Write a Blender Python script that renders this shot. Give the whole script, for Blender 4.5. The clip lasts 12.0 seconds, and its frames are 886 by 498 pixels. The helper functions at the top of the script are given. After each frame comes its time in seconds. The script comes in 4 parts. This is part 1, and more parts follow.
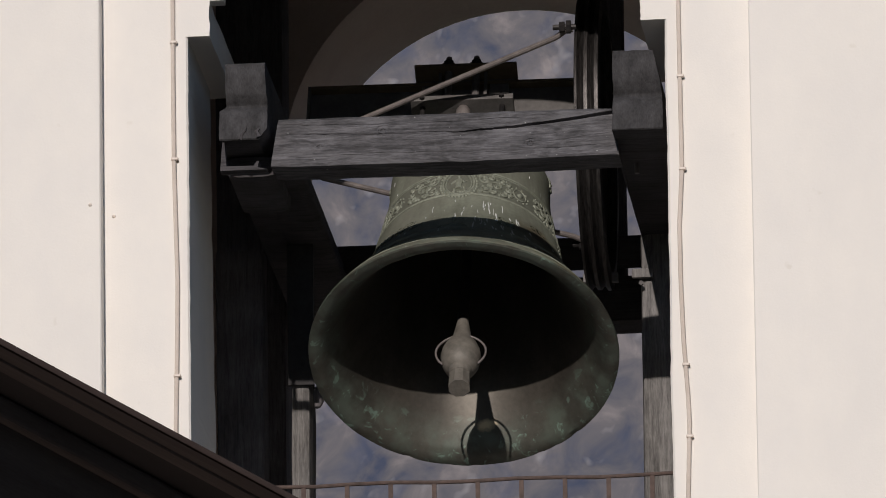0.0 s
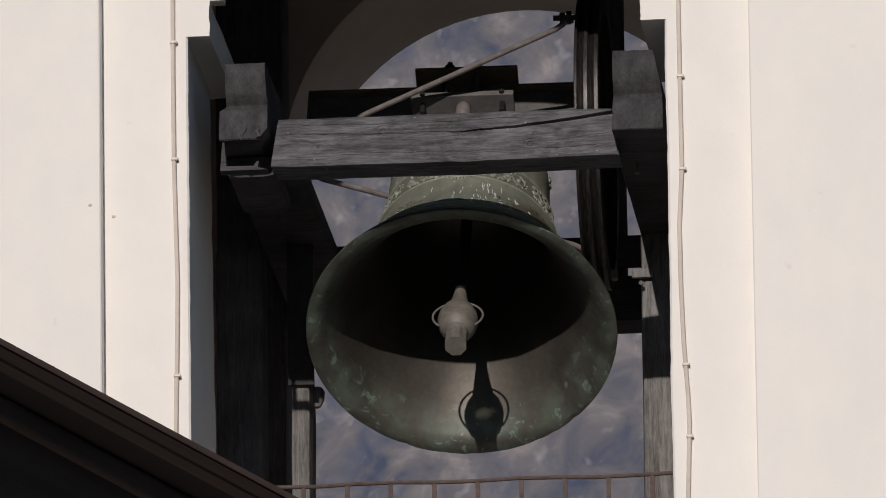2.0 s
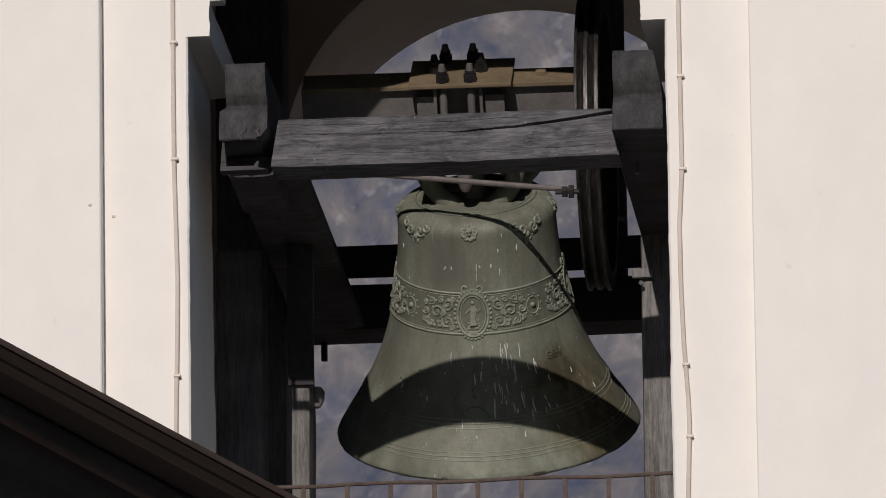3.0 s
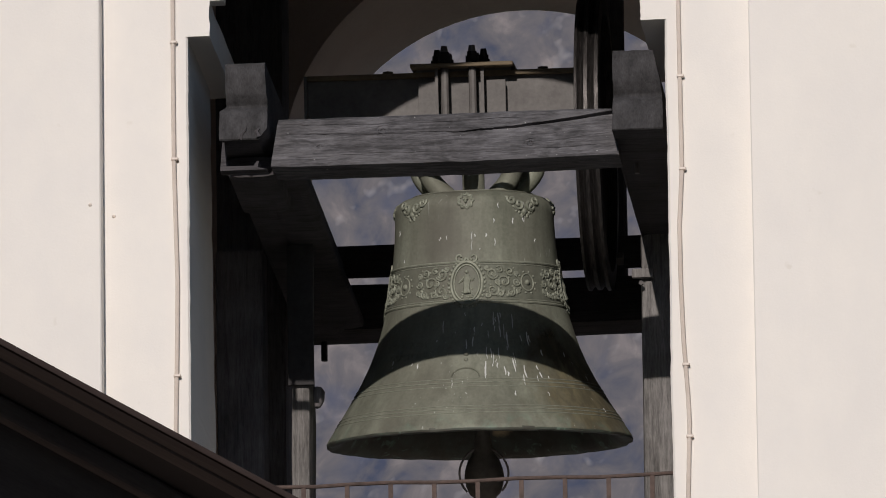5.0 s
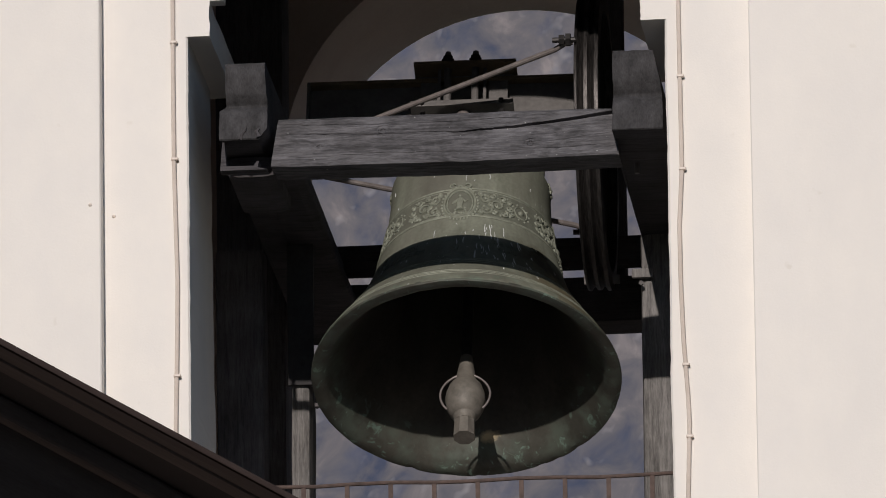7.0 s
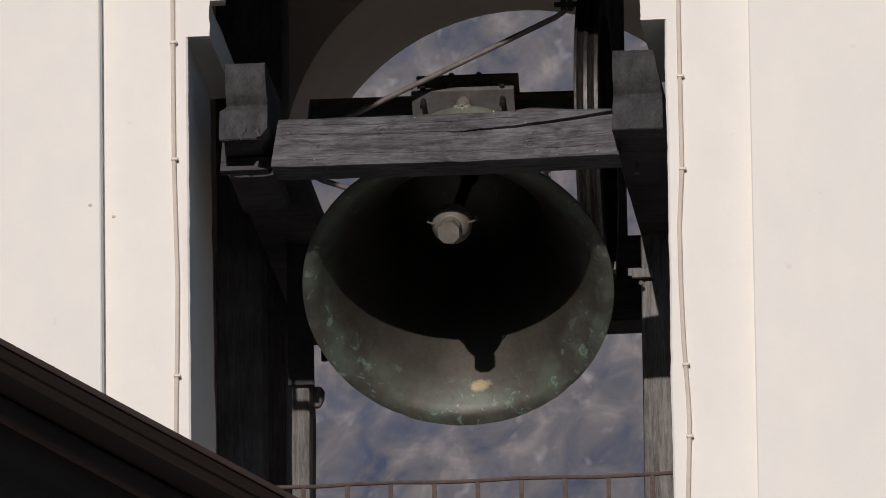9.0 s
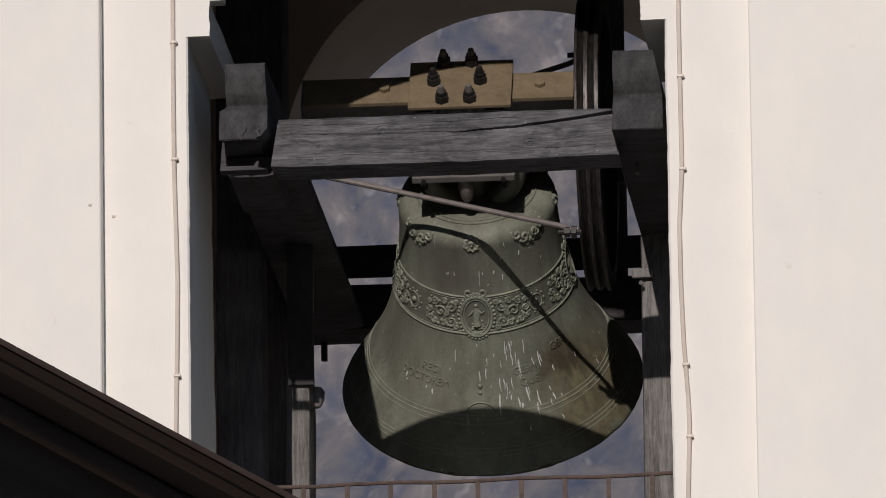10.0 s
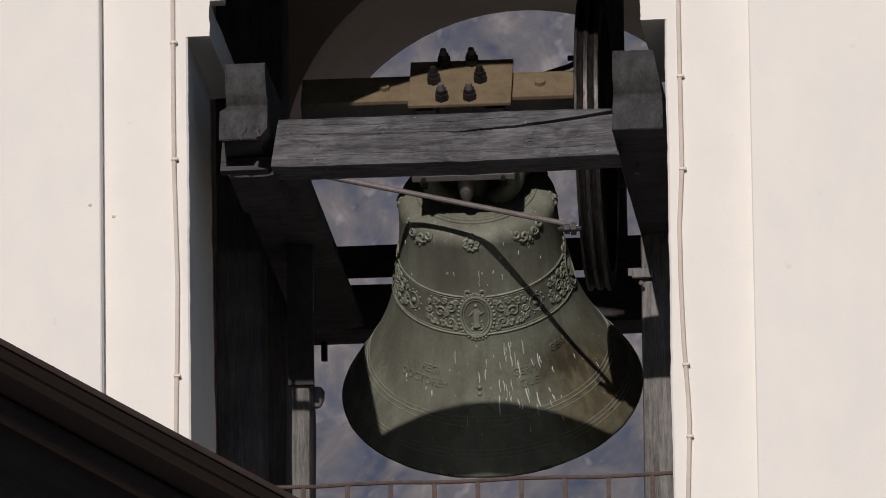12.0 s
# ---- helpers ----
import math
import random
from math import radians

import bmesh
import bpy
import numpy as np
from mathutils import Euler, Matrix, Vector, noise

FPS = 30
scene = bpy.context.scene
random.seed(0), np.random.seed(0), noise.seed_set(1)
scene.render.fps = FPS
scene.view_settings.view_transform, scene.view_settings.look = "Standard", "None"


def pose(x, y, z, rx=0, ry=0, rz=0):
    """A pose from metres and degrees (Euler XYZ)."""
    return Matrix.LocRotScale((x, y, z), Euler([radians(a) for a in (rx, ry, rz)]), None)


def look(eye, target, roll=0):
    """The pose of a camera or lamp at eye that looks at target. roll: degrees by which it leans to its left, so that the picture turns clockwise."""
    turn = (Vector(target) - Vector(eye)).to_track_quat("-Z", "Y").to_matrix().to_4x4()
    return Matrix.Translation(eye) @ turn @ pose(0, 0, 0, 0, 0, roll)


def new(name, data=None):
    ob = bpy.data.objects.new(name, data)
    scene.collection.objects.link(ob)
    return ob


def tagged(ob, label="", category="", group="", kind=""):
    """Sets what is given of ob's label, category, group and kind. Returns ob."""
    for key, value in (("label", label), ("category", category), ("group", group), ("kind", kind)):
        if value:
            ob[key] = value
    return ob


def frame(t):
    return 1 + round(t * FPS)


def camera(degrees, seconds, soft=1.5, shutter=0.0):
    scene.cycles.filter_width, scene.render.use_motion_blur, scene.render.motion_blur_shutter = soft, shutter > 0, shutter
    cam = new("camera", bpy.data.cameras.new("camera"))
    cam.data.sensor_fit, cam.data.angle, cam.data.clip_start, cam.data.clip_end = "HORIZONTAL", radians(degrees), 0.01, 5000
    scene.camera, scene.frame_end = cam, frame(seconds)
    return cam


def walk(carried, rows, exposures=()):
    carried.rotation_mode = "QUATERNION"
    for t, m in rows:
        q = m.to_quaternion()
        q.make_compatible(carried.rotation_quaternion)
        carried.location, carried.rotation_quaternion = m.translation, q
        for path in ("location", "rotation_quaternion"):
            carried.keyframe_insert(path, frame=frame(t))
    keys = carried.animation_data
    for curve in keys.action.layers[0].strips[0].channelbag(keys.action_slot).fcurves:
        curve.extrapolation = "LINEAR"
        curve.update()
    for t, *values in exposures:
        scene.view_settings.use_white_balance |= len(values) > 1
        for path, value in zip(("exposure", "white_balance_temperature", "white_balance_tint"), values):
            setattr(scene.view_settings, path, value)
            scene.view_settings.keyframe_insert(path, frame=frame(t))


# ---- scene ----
cam = camera(4.0, 12.0, soft=1.0)
PZ = 12.3  # height of the bell's swing axis over the ground
EYE = (3.330, -39.657, 1.637)
VIEW = look(EYE, (-0.1107, 0.0756, 11.9785), -0.8)
walk(cam, [(0.0, VIEW), (12.0, VIEW)], exposures=[(0.0, -0.83), (12.0, -0.83)])

# ---- light ----
SUN_EL, SUN_AZ = radians(19.7), radians(4.0)  # the sun stands before the tower, a little to its left
SUN_WAY = Vector((math.sin(SUN_AZ) * math.cos(SUN_EL), math.cos(SUN_AZ) * math.cos(SUN_EL), -math.sin(SUN_EL)))
world = bpy.data.worlds.new("world")
scene.world = world
world.use_nodes = True
wt = world.node_tree
sky = wt.nodes.new("ShaderNodeTexSky")
sky.sky_type, sky.sun_disc = "NISHITA", False
sky.dust_density, sky.air_density = 0.1, 1.0
sky.sun_elevation, sky.sun_rotation = SUN_EL, math.pi + SUN_AZ
wt.links.new(sky.outputs[0], wt.nodes["Background"].inputs[0])
wt.nodes["Background"].inputs[1].default_value = 0.135
sun = new("sun", bpy.data.lights.new("sun", "SUN"))
sun.data.energy, sun.data.angle, sun.data.color = 5.35, radians(0.53), (1.0, 0.905, 0.84)
sun.matrix_world = look((0, 0, 40), Vector((0, 0, 40)) + SUN_WAY)


# ---- materials ----
def ramp(nt, fac, stops):
    r = nt.nodes.new("ShaderNodeValToRGB")
    el = r.color_ramp.elements
    while len(el) < len(stops):
        el.new(0.5)
    for e, (p, c) in zip(el, stops):
        e.position = p
        e.color = (*c, 1) if len(c) == 3 else c
    nt.links.new(fac, r.inputs[0])
    return r.outputs[0]


def tex(nt, scale, stretch=(1, 1, 1), detail=6.0, rough=0.6, shift=(0, 0, 0), dist=0.0, space="Object"):
    tc = nt.nodes.new("ShaderNodeTexCoord")
    mp = nt.nodes.new("ShaderNodeMapping")
    mp.inputs["Scale"].default_value = stretch
    mp.inputs["Location"].default_value = shift
    nz = nt.nodes.new("ShaderNodeTexNoise")
    nz.inputs["Scale"].default_value = scale
    nz.inputs["Detail"].default_value = detail
    nz.inputs["Roughness"].default_value = rough
    nz.inputs["Distortion"].default_value = dist
    nt.links.new(tc.outputs[space], mp.inputs[0])
    nt.links.new(mp.outputs[0], nz.inputs["Vector"])
    return nz.outputs["Fac"]


def mixc(nt, fac, a, b, kind="MIX"):
    m = nt.nodes.new("ShaderNodeMix")
    m.data_type, m.blend_type = "RGBA", kind
    for sock, v in ((m.inputs[0], fac), (m.inputs[6], a), (m.inputs[7], b)):
        if isinstance(v, (int, float)):
            sock.default_value = v
        elif isinstance(v, tuple):
            sock.default_value = (*v, 1)
        else:
            nt.links.new(v, sock)
    return m.outputs[2]


def mth(nt, op, a, b=0.5):
    m = nt.nodes.new("ShaderNodeMath")
    m.operation = op
    for sock, v in zip(m.inputs, (a, b)):
        if isinstance(v, (int, float)):
            sock.default_value = v
        else:
            nt.links.new(v, sock)
    return m.outputs[0]


def start(name, rough=0.7, metal=0.0):
    m = bpy.data.materials.new(name)
    m.use_nodes = True
    b = m.node_tree.nodes["Principled BSDF"]
    b.inputs["Roughness"].default_value, b.inputs["Metallic"].default_value = rough, metal
    return m, m.node_tree, b


def bump(nt, b, height, strength=0.4, distance=0.005):
    bp = nt.nodes.new("ShaderNodeBump")
    bp.inputs["Strength"].default_value, bp.inputs["Distance"].default_value = strength, distance
    nt.links.new(height, bp.inputs["Height"])
    nt.links.new(bp.outputs[0], b.inputs["Normal"])


def simple(name, dark, light, rough=0.7, metal=0.0, scale=8.0, stretch=(1, 1, 1), fine=60.0, strength=0.3, distance=0.003):
    """Two colours blended by a broad and a fine noise, with the fine one as relief."""
    m, nt, b = start(name, rough, metal)
    broad, grain = tex(nt, scale, stretch), tex(nt, fine, stretch, 4.0)
    both = mth(nt, "ADD", mth(nt, "MULTIPLY", broad, 0.65), mth(nt, "MULTIPLY", grain, 0.35))
    nt.links.new(ramp(nt, both, [(0.35, dark), (0.65, light)]), b.inputs["Base Color"])
    bump(nt, b, both, strength, distance)
    return m


def timber(name, dark, light, along, peak=1.9, specks=0.0):
    """Weathered wood; along: the axis of its fibres."""
    m, nt, b = start(name, 0.85)
    b.inputs["Specular IOR Level"].default_value = 0.25

    def run(across, length, scale, detail, dist=0.0, shift=(0, 0, 0)):
        st = [across] * 3
        st[along] = length
        return tex(nt, scale, tuple(st), detail, 0.65, shift, dist)

    fib, fine, hair = run(48, 3.0, 1.0, 6.0, 0.9), run(170, 16.0, 1.0, 4.0, 0.4), run(420, 60.0, 1.0, 3.0)
    f = mth(nt, "ADD", mth(nt, "MULTIPLY", fib, 0.40), mth(nt, "ADD", mth(nt, "MULTIPLY", fine, 0.38), mth(nt, "MULTIPLY", hair, 0.22)))
    c = ramp(nt, f, [(0.39, dark), (0.50, light), (0.60, tuple(min(1, v * peak) for v in light))])
    shade = ramp(nt, tex(nt, 5.0, (1, 1, 1), 4.0), [(0.3, (0.62, 0.61, 0.60)), (0.7, (1.12, 1.12, 1.14))])
    c = mixc(nt, 1.0, c, shade, "MULTIPLY")
    split = ramp(nt, run(34, 1.6, 1.0, 3.0, 0.3, (5, 3, 9)), [(0.27, (0.4, 0.4, 0.4)), (0.33, (1, 1, 1))])
    c = mixc(nt, 1.0, c, split, "MULTIPLY")
    if specks:  # bleached patches and small bird droppings
        worn = ramp(nt, run(22, 5.0, 1.0, 5.0, 1.0, (2, 8, 4)), [(0.48, (0, 0, 0)), (0.64, (0.55, 0.55, 0.55))])
        c = mixc(nt, worn, c, tuple(v * 1.75 for v in light))
        dirt = ramp(nt, run(30, 9.0, 1.0, 5.0, 0.6, (11, 1, 6)), [(0.52, (0, 0, 0)), (0.66, (0.75, 0.75, 0.75))])
        c = mixc(nt, dirt, c, tuple(v * 0.8 for v in dark))
        drop = mth(nt, "MULTIPLY", ramp(nt, tex(nt, 1.0, (110, 110, 75), 1.0, shift=(4, 4, 7)), [(0.765, (0, 0, 0)), (0.79, (1, 1, 1))]), specks)
        c = mixc(nt, drop, c, (0.55, 0.56, 0.55))
    nt.links.new(c, b.inputs["Base Color"])
    bump(nt, b, f, 0.9, 0.004)
    return m


def plaster_mat():
    m, nt, b = start("white_plaster", 0.9)
    broad, mid, fine = tex(nt, 1.3, (1, 1, 0.5), 4.0), tex(nt, 9.0), tex(nt, 140.0, detail=3.0)
    c = ramp(nt, broad, [(0.3, (0.78, 0.75, 0.705)), (0.7, (0.82, 0.79, 0.745))])
    c = mixc(nt, 0.5, c, ramp(nt, tex(nt, 5.5, (1, 1, 0.7), 5.0, shift=(6, 2, 4)), [(0.35, (0.93, 0.93, 0.94)), (0.65, (1.03, 1.02, 1.0))]), "MULTIPLY")
    spots = ramp(nt, tex(nt, 14.0, shift=(3, 1, 2), detail=2.0), [(0.20, (0.93, 0.92, 0.90)), (0.27, (1, 1, 1))])
    c = mixc(nt, 1.0, c, spots, "MULTIPLY")
    nt.links.new(c, b.inputs["Base Color"])
    bump(nt, b, mth(nt, "ADD", mid, mth(nt, "MULTIPLY", fine, 0.4)), 0.25, 0.004)
    return m


def bronze_mat():
    m, nt, b = start("patinated_bronze", 0.6, 0.15)
    b.inputs["Specular IOR Level"].default_value = 0.3
    broad = tex(nt, 5.0, (1, 1, 0.6), 5.0, 0.6)
    streak = tex(nt, 7.0, (3, 3, 0.35), 5.0)
    fine = tex(nt, 90.0, detail=4.0)
    c = ramp(nt, broad, [(0.3, (0.158, 0.168, 0.137)), (0.5, (0.210, 0.224, 0.182)), (0.72, (0.25, 0.27, 0.222))])
    c = mixc(nt, 0.6, c, ramp(nt, streak, [(0.35, (0.62, 0.62, 0.58)), (0.6, (1.08, 1.08, 1.05))]), "MULTIPLY")
    c = mixc(nt, 0.4, c, ramp(nt, fine, [(0.3, (0.6, 0.6, 0.6)), (0.7, (1.2, 1.2, 1.2))]), "MULTIPLY")
    # grime held between the two mouldings of the frieze, paler where hands and weather wore it
    tc0 = nt.nodes.new("ShaderNodeTexCoord")
    sp0 = nt.nodes.new("ShaderNodeSeparateXYZ")
    nt.links.new(tc0.outputs["Object"], sp0.inputs[0])
    depth = mth(nt, "MULTIPLY", sp0.outputs[2], -1.0)
    band = mth(nt, "MULTIPLY", ramp(nt, depth, [(0.412, (0, 0, 0)), (0.420, (1, 1, 1))]), ramp(nt, depth, [(0.530, (1, 1, 1)), (0.538, (0, 0, 0))]))
    c = mixc(nt, mth(nt, "MULTIPLY", band, ramp(nt, tex(nt, 30.0), [(0.3, (0.65, 0.65, 0.65)), (0.7, (0.3, 0.3, 0.3))])), c, (0.075, 0.081, 0.066))
    brown = ramp(nt, tex(nt, 3.2, (1, 1, 0.8), 3.0, shift=(5, 9, 2)), [(0.45, (0, 0, 0)), (0.68, (0.55, 0.55, 0.55))])
    c = mixc(nt, brown, c, (0.130, 0.124, 0.102))
    # rusty brown weathering on one flank
    tc = nt.nodes.new("ShaderNodeTexCoord")
    ds = nt.nodes.new("ShaderNodeVectorMath")
    ds.operation = "DISTANCE"
    nt.links.new(tc.outputs["Object"], ds.inputs[0])
    ds.inputs[1].default_value = (0.262, -0.235, -0.70)
    edge = mth(nt, "ADD", ds.outputs["Value"], mth(nt, "MULTIPLY", tex(nt, 13.0), 0.2))
    d2 = nt.nodes.new("ShaderNodeVectorMath")
    d2.operation = "DISTANCE"
    nt.links.new(tc.outputs["Object"], d2.inputs[0])
    d2.inputs[1].default_value = (0.36, -0.22, -0.84)
    edge2 = mth(nt, "ADD", d2.outputs["Value"], mth(nt, "MULTIPLY", tex(nt, 9.0, (2, 2, 0.6)), 0.25))
    c = mixc(nt, ramp(nt, edge2, [(0.24, (0.85, 0.85, 0.85)), (0.40, (0, 0, 0))]), c, (0.098, 0.083, 0.050))
    c = mixc(nt, ramp(nt, edge, [(0.14, (0.85, 0.85, 0.85)), (0.20, (0, 0, 0))]), c, (0.055, 0.046, 0.03))
    # dull brown patch under the shoulder, and yellowish runs below the rust
    d4 = nt.nodes.new("ShaderNodeVectorMath")
    d4.operation = "DISTANCE"
    nt.links.new(tc.outputs["Object"], d4.inputs[0])
    d4.inputs[1].default_value = (-0.07, -0.255, -0.31)
    edge4 = mth(nt, "ADD", d4.outputs["Value"], mth(nt, "MULTIPLY", tex(nt, 7.0, shift=(8, 3, 5)), 0.16))
    c = mixc(nt, ramp(nt, edge4, [(0.12, (0.6, 0.6, 0.6)), (0.26, (0, 0, 0))]), c, (0.100, 0.094, 0.082))
    ochre = mth(nt, "MULTIPLY", ramp(nt, d2.outputs["Value"], [(0.10, (0.7, 0.7, 0.7)), (0.26, (0, 0, 0))]), ramp(nt, tex(nt, 16.0, (2, 2, 0.5), shift=(2, 7, 7)), [(0.45, (0, 0, 0)), (0.68, (1, 1, 1))]))
    c = mixc(nt, ochre, c, (0.22, 0.198, 0.120))
    # green verdigris near the mouth
    sep = nt.nodes.new("ShaderNodeSeparateXYZ")
    nt.links.new(tc.outputs["Object"], sep.inputs[0])
    low = ramp(nt, mth(nt, "MULTIPLY", sep.outputs[2], -1.0), [(0.90, (0, 0, 0)), (0.965, (1, 1, 1))])
    blot = ramp(nt, tex(nt, 17.0, shift=(4, 4, 4)), [(0.52, (0, 0, 0)), (0.72, (0.45, 0.45, 0.45))])
    c = mixc(nt, mth(nt, "MULTIPLY", low, blot), c, (0.15, 0.27, 0.21))
    # droppings: short white runs
    run = tex(nt, 1.0, (95, 95, 3.2), 2.0, shift=(7, 2, 1))
    where = tex(nt, 4.5, (1, 1, 0.45), 2.0, shift=(1.3, 0.4, 3.7))
    white = mth(nt, "MULTIPLY", ramp(nt, run, [(0.675, (0, 0, 0)), (0.71, (1, 1, 1))]), ramp(nt, where, [(0.52, (0, 0, 0)), (0.58, (1, 1, 1))]))
    white = mth(nt, "MULTIPLY", white, 0.6)
    c = mixc(nt, white, c, (0.55, 0.57, 0.55))
    nt.links.new(c, b.inputs["Base Color"])
    nt.links.new(ramp(nt, broad, [(0.3, (0.55, 0.55, 0.55)), (0.7, (0.72, 0.72, 0.72))]), b.inputs["Roughness"])
    bump(nt, b, mth(nt, "ADD", mth(nt, "MULTIPLY", fine, 0.4), tex(nt, 25.0)), 0.2, 0.003)
    return m


def worn_bronze_mat():
    """The raised ornament, rubbed paler than the ground behind it."""
    m, nt, b = start("worn_relief_bronze", 0.6, 0.2)
    b.inputs["Specular IOR Level"].default_value = 0.3
    c = ramp(nt, tex(nt, 40.0, detail=5.0), [(0.3, (0.165, 0.176, 0.140)), (0.7, (0.28, 0.298, 0.243))])
    nt.links.new(c, b.inputs["Base Color"])
    bump(nt, b, tex(nt, 120.0, detail=4.0), 0.5, 0.002)
    return m


def inner_mat():
    m, nt, b = start("smooth_inner_bronze", 0.5, 0.5)
    # toned darker than the outside, deepening the shade in the hollow
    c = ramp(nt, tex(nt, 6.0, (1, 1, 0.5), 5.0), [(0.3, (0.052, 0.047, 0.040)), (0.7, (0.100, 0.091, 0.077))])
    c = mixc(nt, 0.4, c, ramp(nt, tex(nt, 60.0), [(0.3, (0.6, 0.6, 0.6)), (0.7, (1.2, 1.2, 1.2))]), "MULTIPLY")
    tc = nt.nodes.new("ShaderNodeTexCoord")
    sep = nt.nodes.new("ShaderNodeSeparateXYZ")
    nt.links.new(tc.outputs["Object"], sep.inputs[0])
    low = ramp(nt, mth(nt, "MULTIPLY", sep.outputs[2], -1.0), [(0.86, (0, 0, 0)), (0.93, (0.75, 0.75, 0.75))])
    blot = ramp(nt, tex(nt, 13.0, shift=(4, 4, 4)), [(0.42, (0.25, 0.25, 0.25)), (0.62, (1, 1, 1))])
    green = mth(nt, "MULTIPLY", low, blot)
    c = mixc(nt, green, c, (0.082, 0.106, 0.085))
    pale = mth(nt, "MULTIPLY", low, ramp(nt, tex(nt, 21.0, shift=(1, 6, 2), dist=1.0), [(0.60, (0, 0, 0)), (0.66, (1, 1, 1))]))
    c = mixc(nt, pale, c, (0.17, 0.25, 0.205))
    # the spot that the clapper strikes, rubbed bright
    mp = nt.nodes.new("ShaderNodeMapping")
    mp.inputs["Location"].default_value = (-0.040, -0.385, 1.70)
    mp.inputs["Scale"].default_value = (1.0, 1.0, 1.9)
    ln = nt.nodes.new("ShaderNodeVectorMath")
    ln.operation = "LENGTH"
    nt.links.new(tc.outputs["Object"], mp.inputs[0])
    nt.links.new(mp.outputs[0], ln.inputs[0])
    spot = ramp(nt, mth(nt, "ADD", ln.outputs["Value"], mth(nt, "MULTIPLY", tex(nt, 45.0), 0.05)), [(0.040, (1, 1, 1)), (0.065, (0, 0, 0))])
    c = mixc(nt, spot, c, (0.42, 0.34, 0.21))
    nt.links.new(c, b.inputs["Base Color"])
    nt.links.new(mth(nt, "SUBTRACT", 0.5, mth(nt, "MULTIPLY", spot, 0.22)), b.inputs["Roughness"])
    nt.links.new(mth(nt, "MULTIPLY", mth(nt, "SUBTRACT", 1.0, green), 0.6), b.inputs["Metallic"])
    bump(nt, b, tex(nt, 22.0), 0.15, 0.003)
    return m


def hillside_mat():
    m, nt, b = start("far_hillside", 1.0)
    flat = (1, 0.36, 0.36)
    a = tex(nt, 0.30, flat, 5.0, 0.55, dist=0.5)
    # haze of the distance is mixed into these blue-grey tones
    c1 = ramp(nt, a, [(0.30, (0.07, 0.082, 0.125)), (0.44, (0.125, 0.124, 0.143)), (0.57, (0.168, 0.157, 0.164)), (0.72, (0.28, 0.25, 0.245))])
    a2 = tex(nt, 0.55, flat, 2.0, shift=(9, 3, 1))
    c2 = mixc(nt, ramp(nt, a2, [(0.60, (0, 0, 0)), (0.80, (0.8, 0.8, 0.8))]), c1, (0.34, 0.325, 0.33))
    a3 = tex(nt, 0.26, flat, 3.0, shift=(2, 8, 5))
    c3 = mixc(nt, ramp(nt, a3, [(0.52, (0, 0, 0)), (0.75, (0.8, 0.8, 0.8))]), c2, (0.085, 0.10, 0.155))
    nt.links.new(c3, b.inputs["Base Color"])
    b.inputs["Specular IOR Level"].default_value = 0.0
    return m


PLASTER = plaster_mat()
VAULT = simple("brown_plaster", (0.72, 0.61, 0.53), (0.82, 0.72, 0.63), 0.95, scale=3.0)
# chamber plaster, greyer than the white front
CHAMBER_GREY = simple("dark_chamber_wall", (0.38, 0.355, 0.36), (0.55, 0.52, 0.525), 0.95, scale=3.0)
OAK_X = timber("grey_beam_wood", (0.044, 0.043, 0.045), (0.095, 0.093, 0.098), 0, 1.7, 0.9)
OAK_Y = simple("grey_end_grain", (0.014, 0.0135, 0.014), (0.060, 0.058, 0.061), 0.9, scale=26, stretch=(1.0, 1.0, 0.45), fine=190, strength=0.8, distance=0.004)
OAK_Z = timber("grey_post_wood", (0.10, 0.097, 0.095), (0.185, 0.179, 0.173), 2, 1.45)
# darker copies of the frame wood; the chamber's shade is in the tone
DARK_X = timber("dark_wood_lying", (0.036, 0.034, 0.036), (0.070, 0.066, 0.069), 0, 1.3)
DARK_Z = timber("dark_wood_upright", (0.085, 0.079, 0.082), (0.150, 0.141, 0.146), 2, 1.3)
# unseen floor, toned pale to bounce sun up to the vault
FLOOR = timber("pale_floor_wood", (0.22, 0.20, 0.18), (0.36, 0.335, 0.30), 0)
POST_SHADE = simple("post_shade_dark", (0.022, 0.021, 0.022), (0.042, 0.040, 0.042), 0.9, scale=20)
BRONZE = bronze_mat()
RELIEF = worn_bronze_mat()
DROPPING = simple("dried_dropping", (0.45, 0.47, 0.46), (0.66, 0.68, 0.67), 0.9, scale=40)
INNER = inner_mat()
CLAPPER = simple("clapper_iron", (0.105, 0.096, 0.083), (0.20, 0.184, 0.158), 0.6, 0.2, scale=20)
STEEL = simple("grey_painted_steel", (0.085, 0.08, 0.078), (0.15, 0.143, 0.138), 0.6, 0.0, scale=9)
TAN = simple("tan_dusty_steel", (0.120, 0.090, 0.054), (0.19, 0.148, 0.092), 0.7, 0.0, scale=11)
IRON = simple("dark_iron", (0.014, 0.013, 0.014), (0.042, 0.039, 0.039), 0.55, 0.5, scale=25)
ROD = simple("grey_rod_steel", (0.17, 0.15, 0.145), (0.28, 0.25, 0.24), 0.5, 0.4, scale=25)
RIM = simple("worn_wheel_steel", (0.014, 0.013, 0.013), (0.10, 0.093, 0.09), 0.45, 0.8, scale=24, stretch=(9, 1, 1), fine=160)
RUST = simple("rusty_rail_iron", (0.06, 0.042, 0.036), (0.13, 0.09, 0.075), 0.8, 0.2, scale=20)
CABLE = simple("cream_plastic_cable", (0.56, 0.485, 0.42), (0.68, 0.60, 0.53), 0.45, 0.0, scale=6)
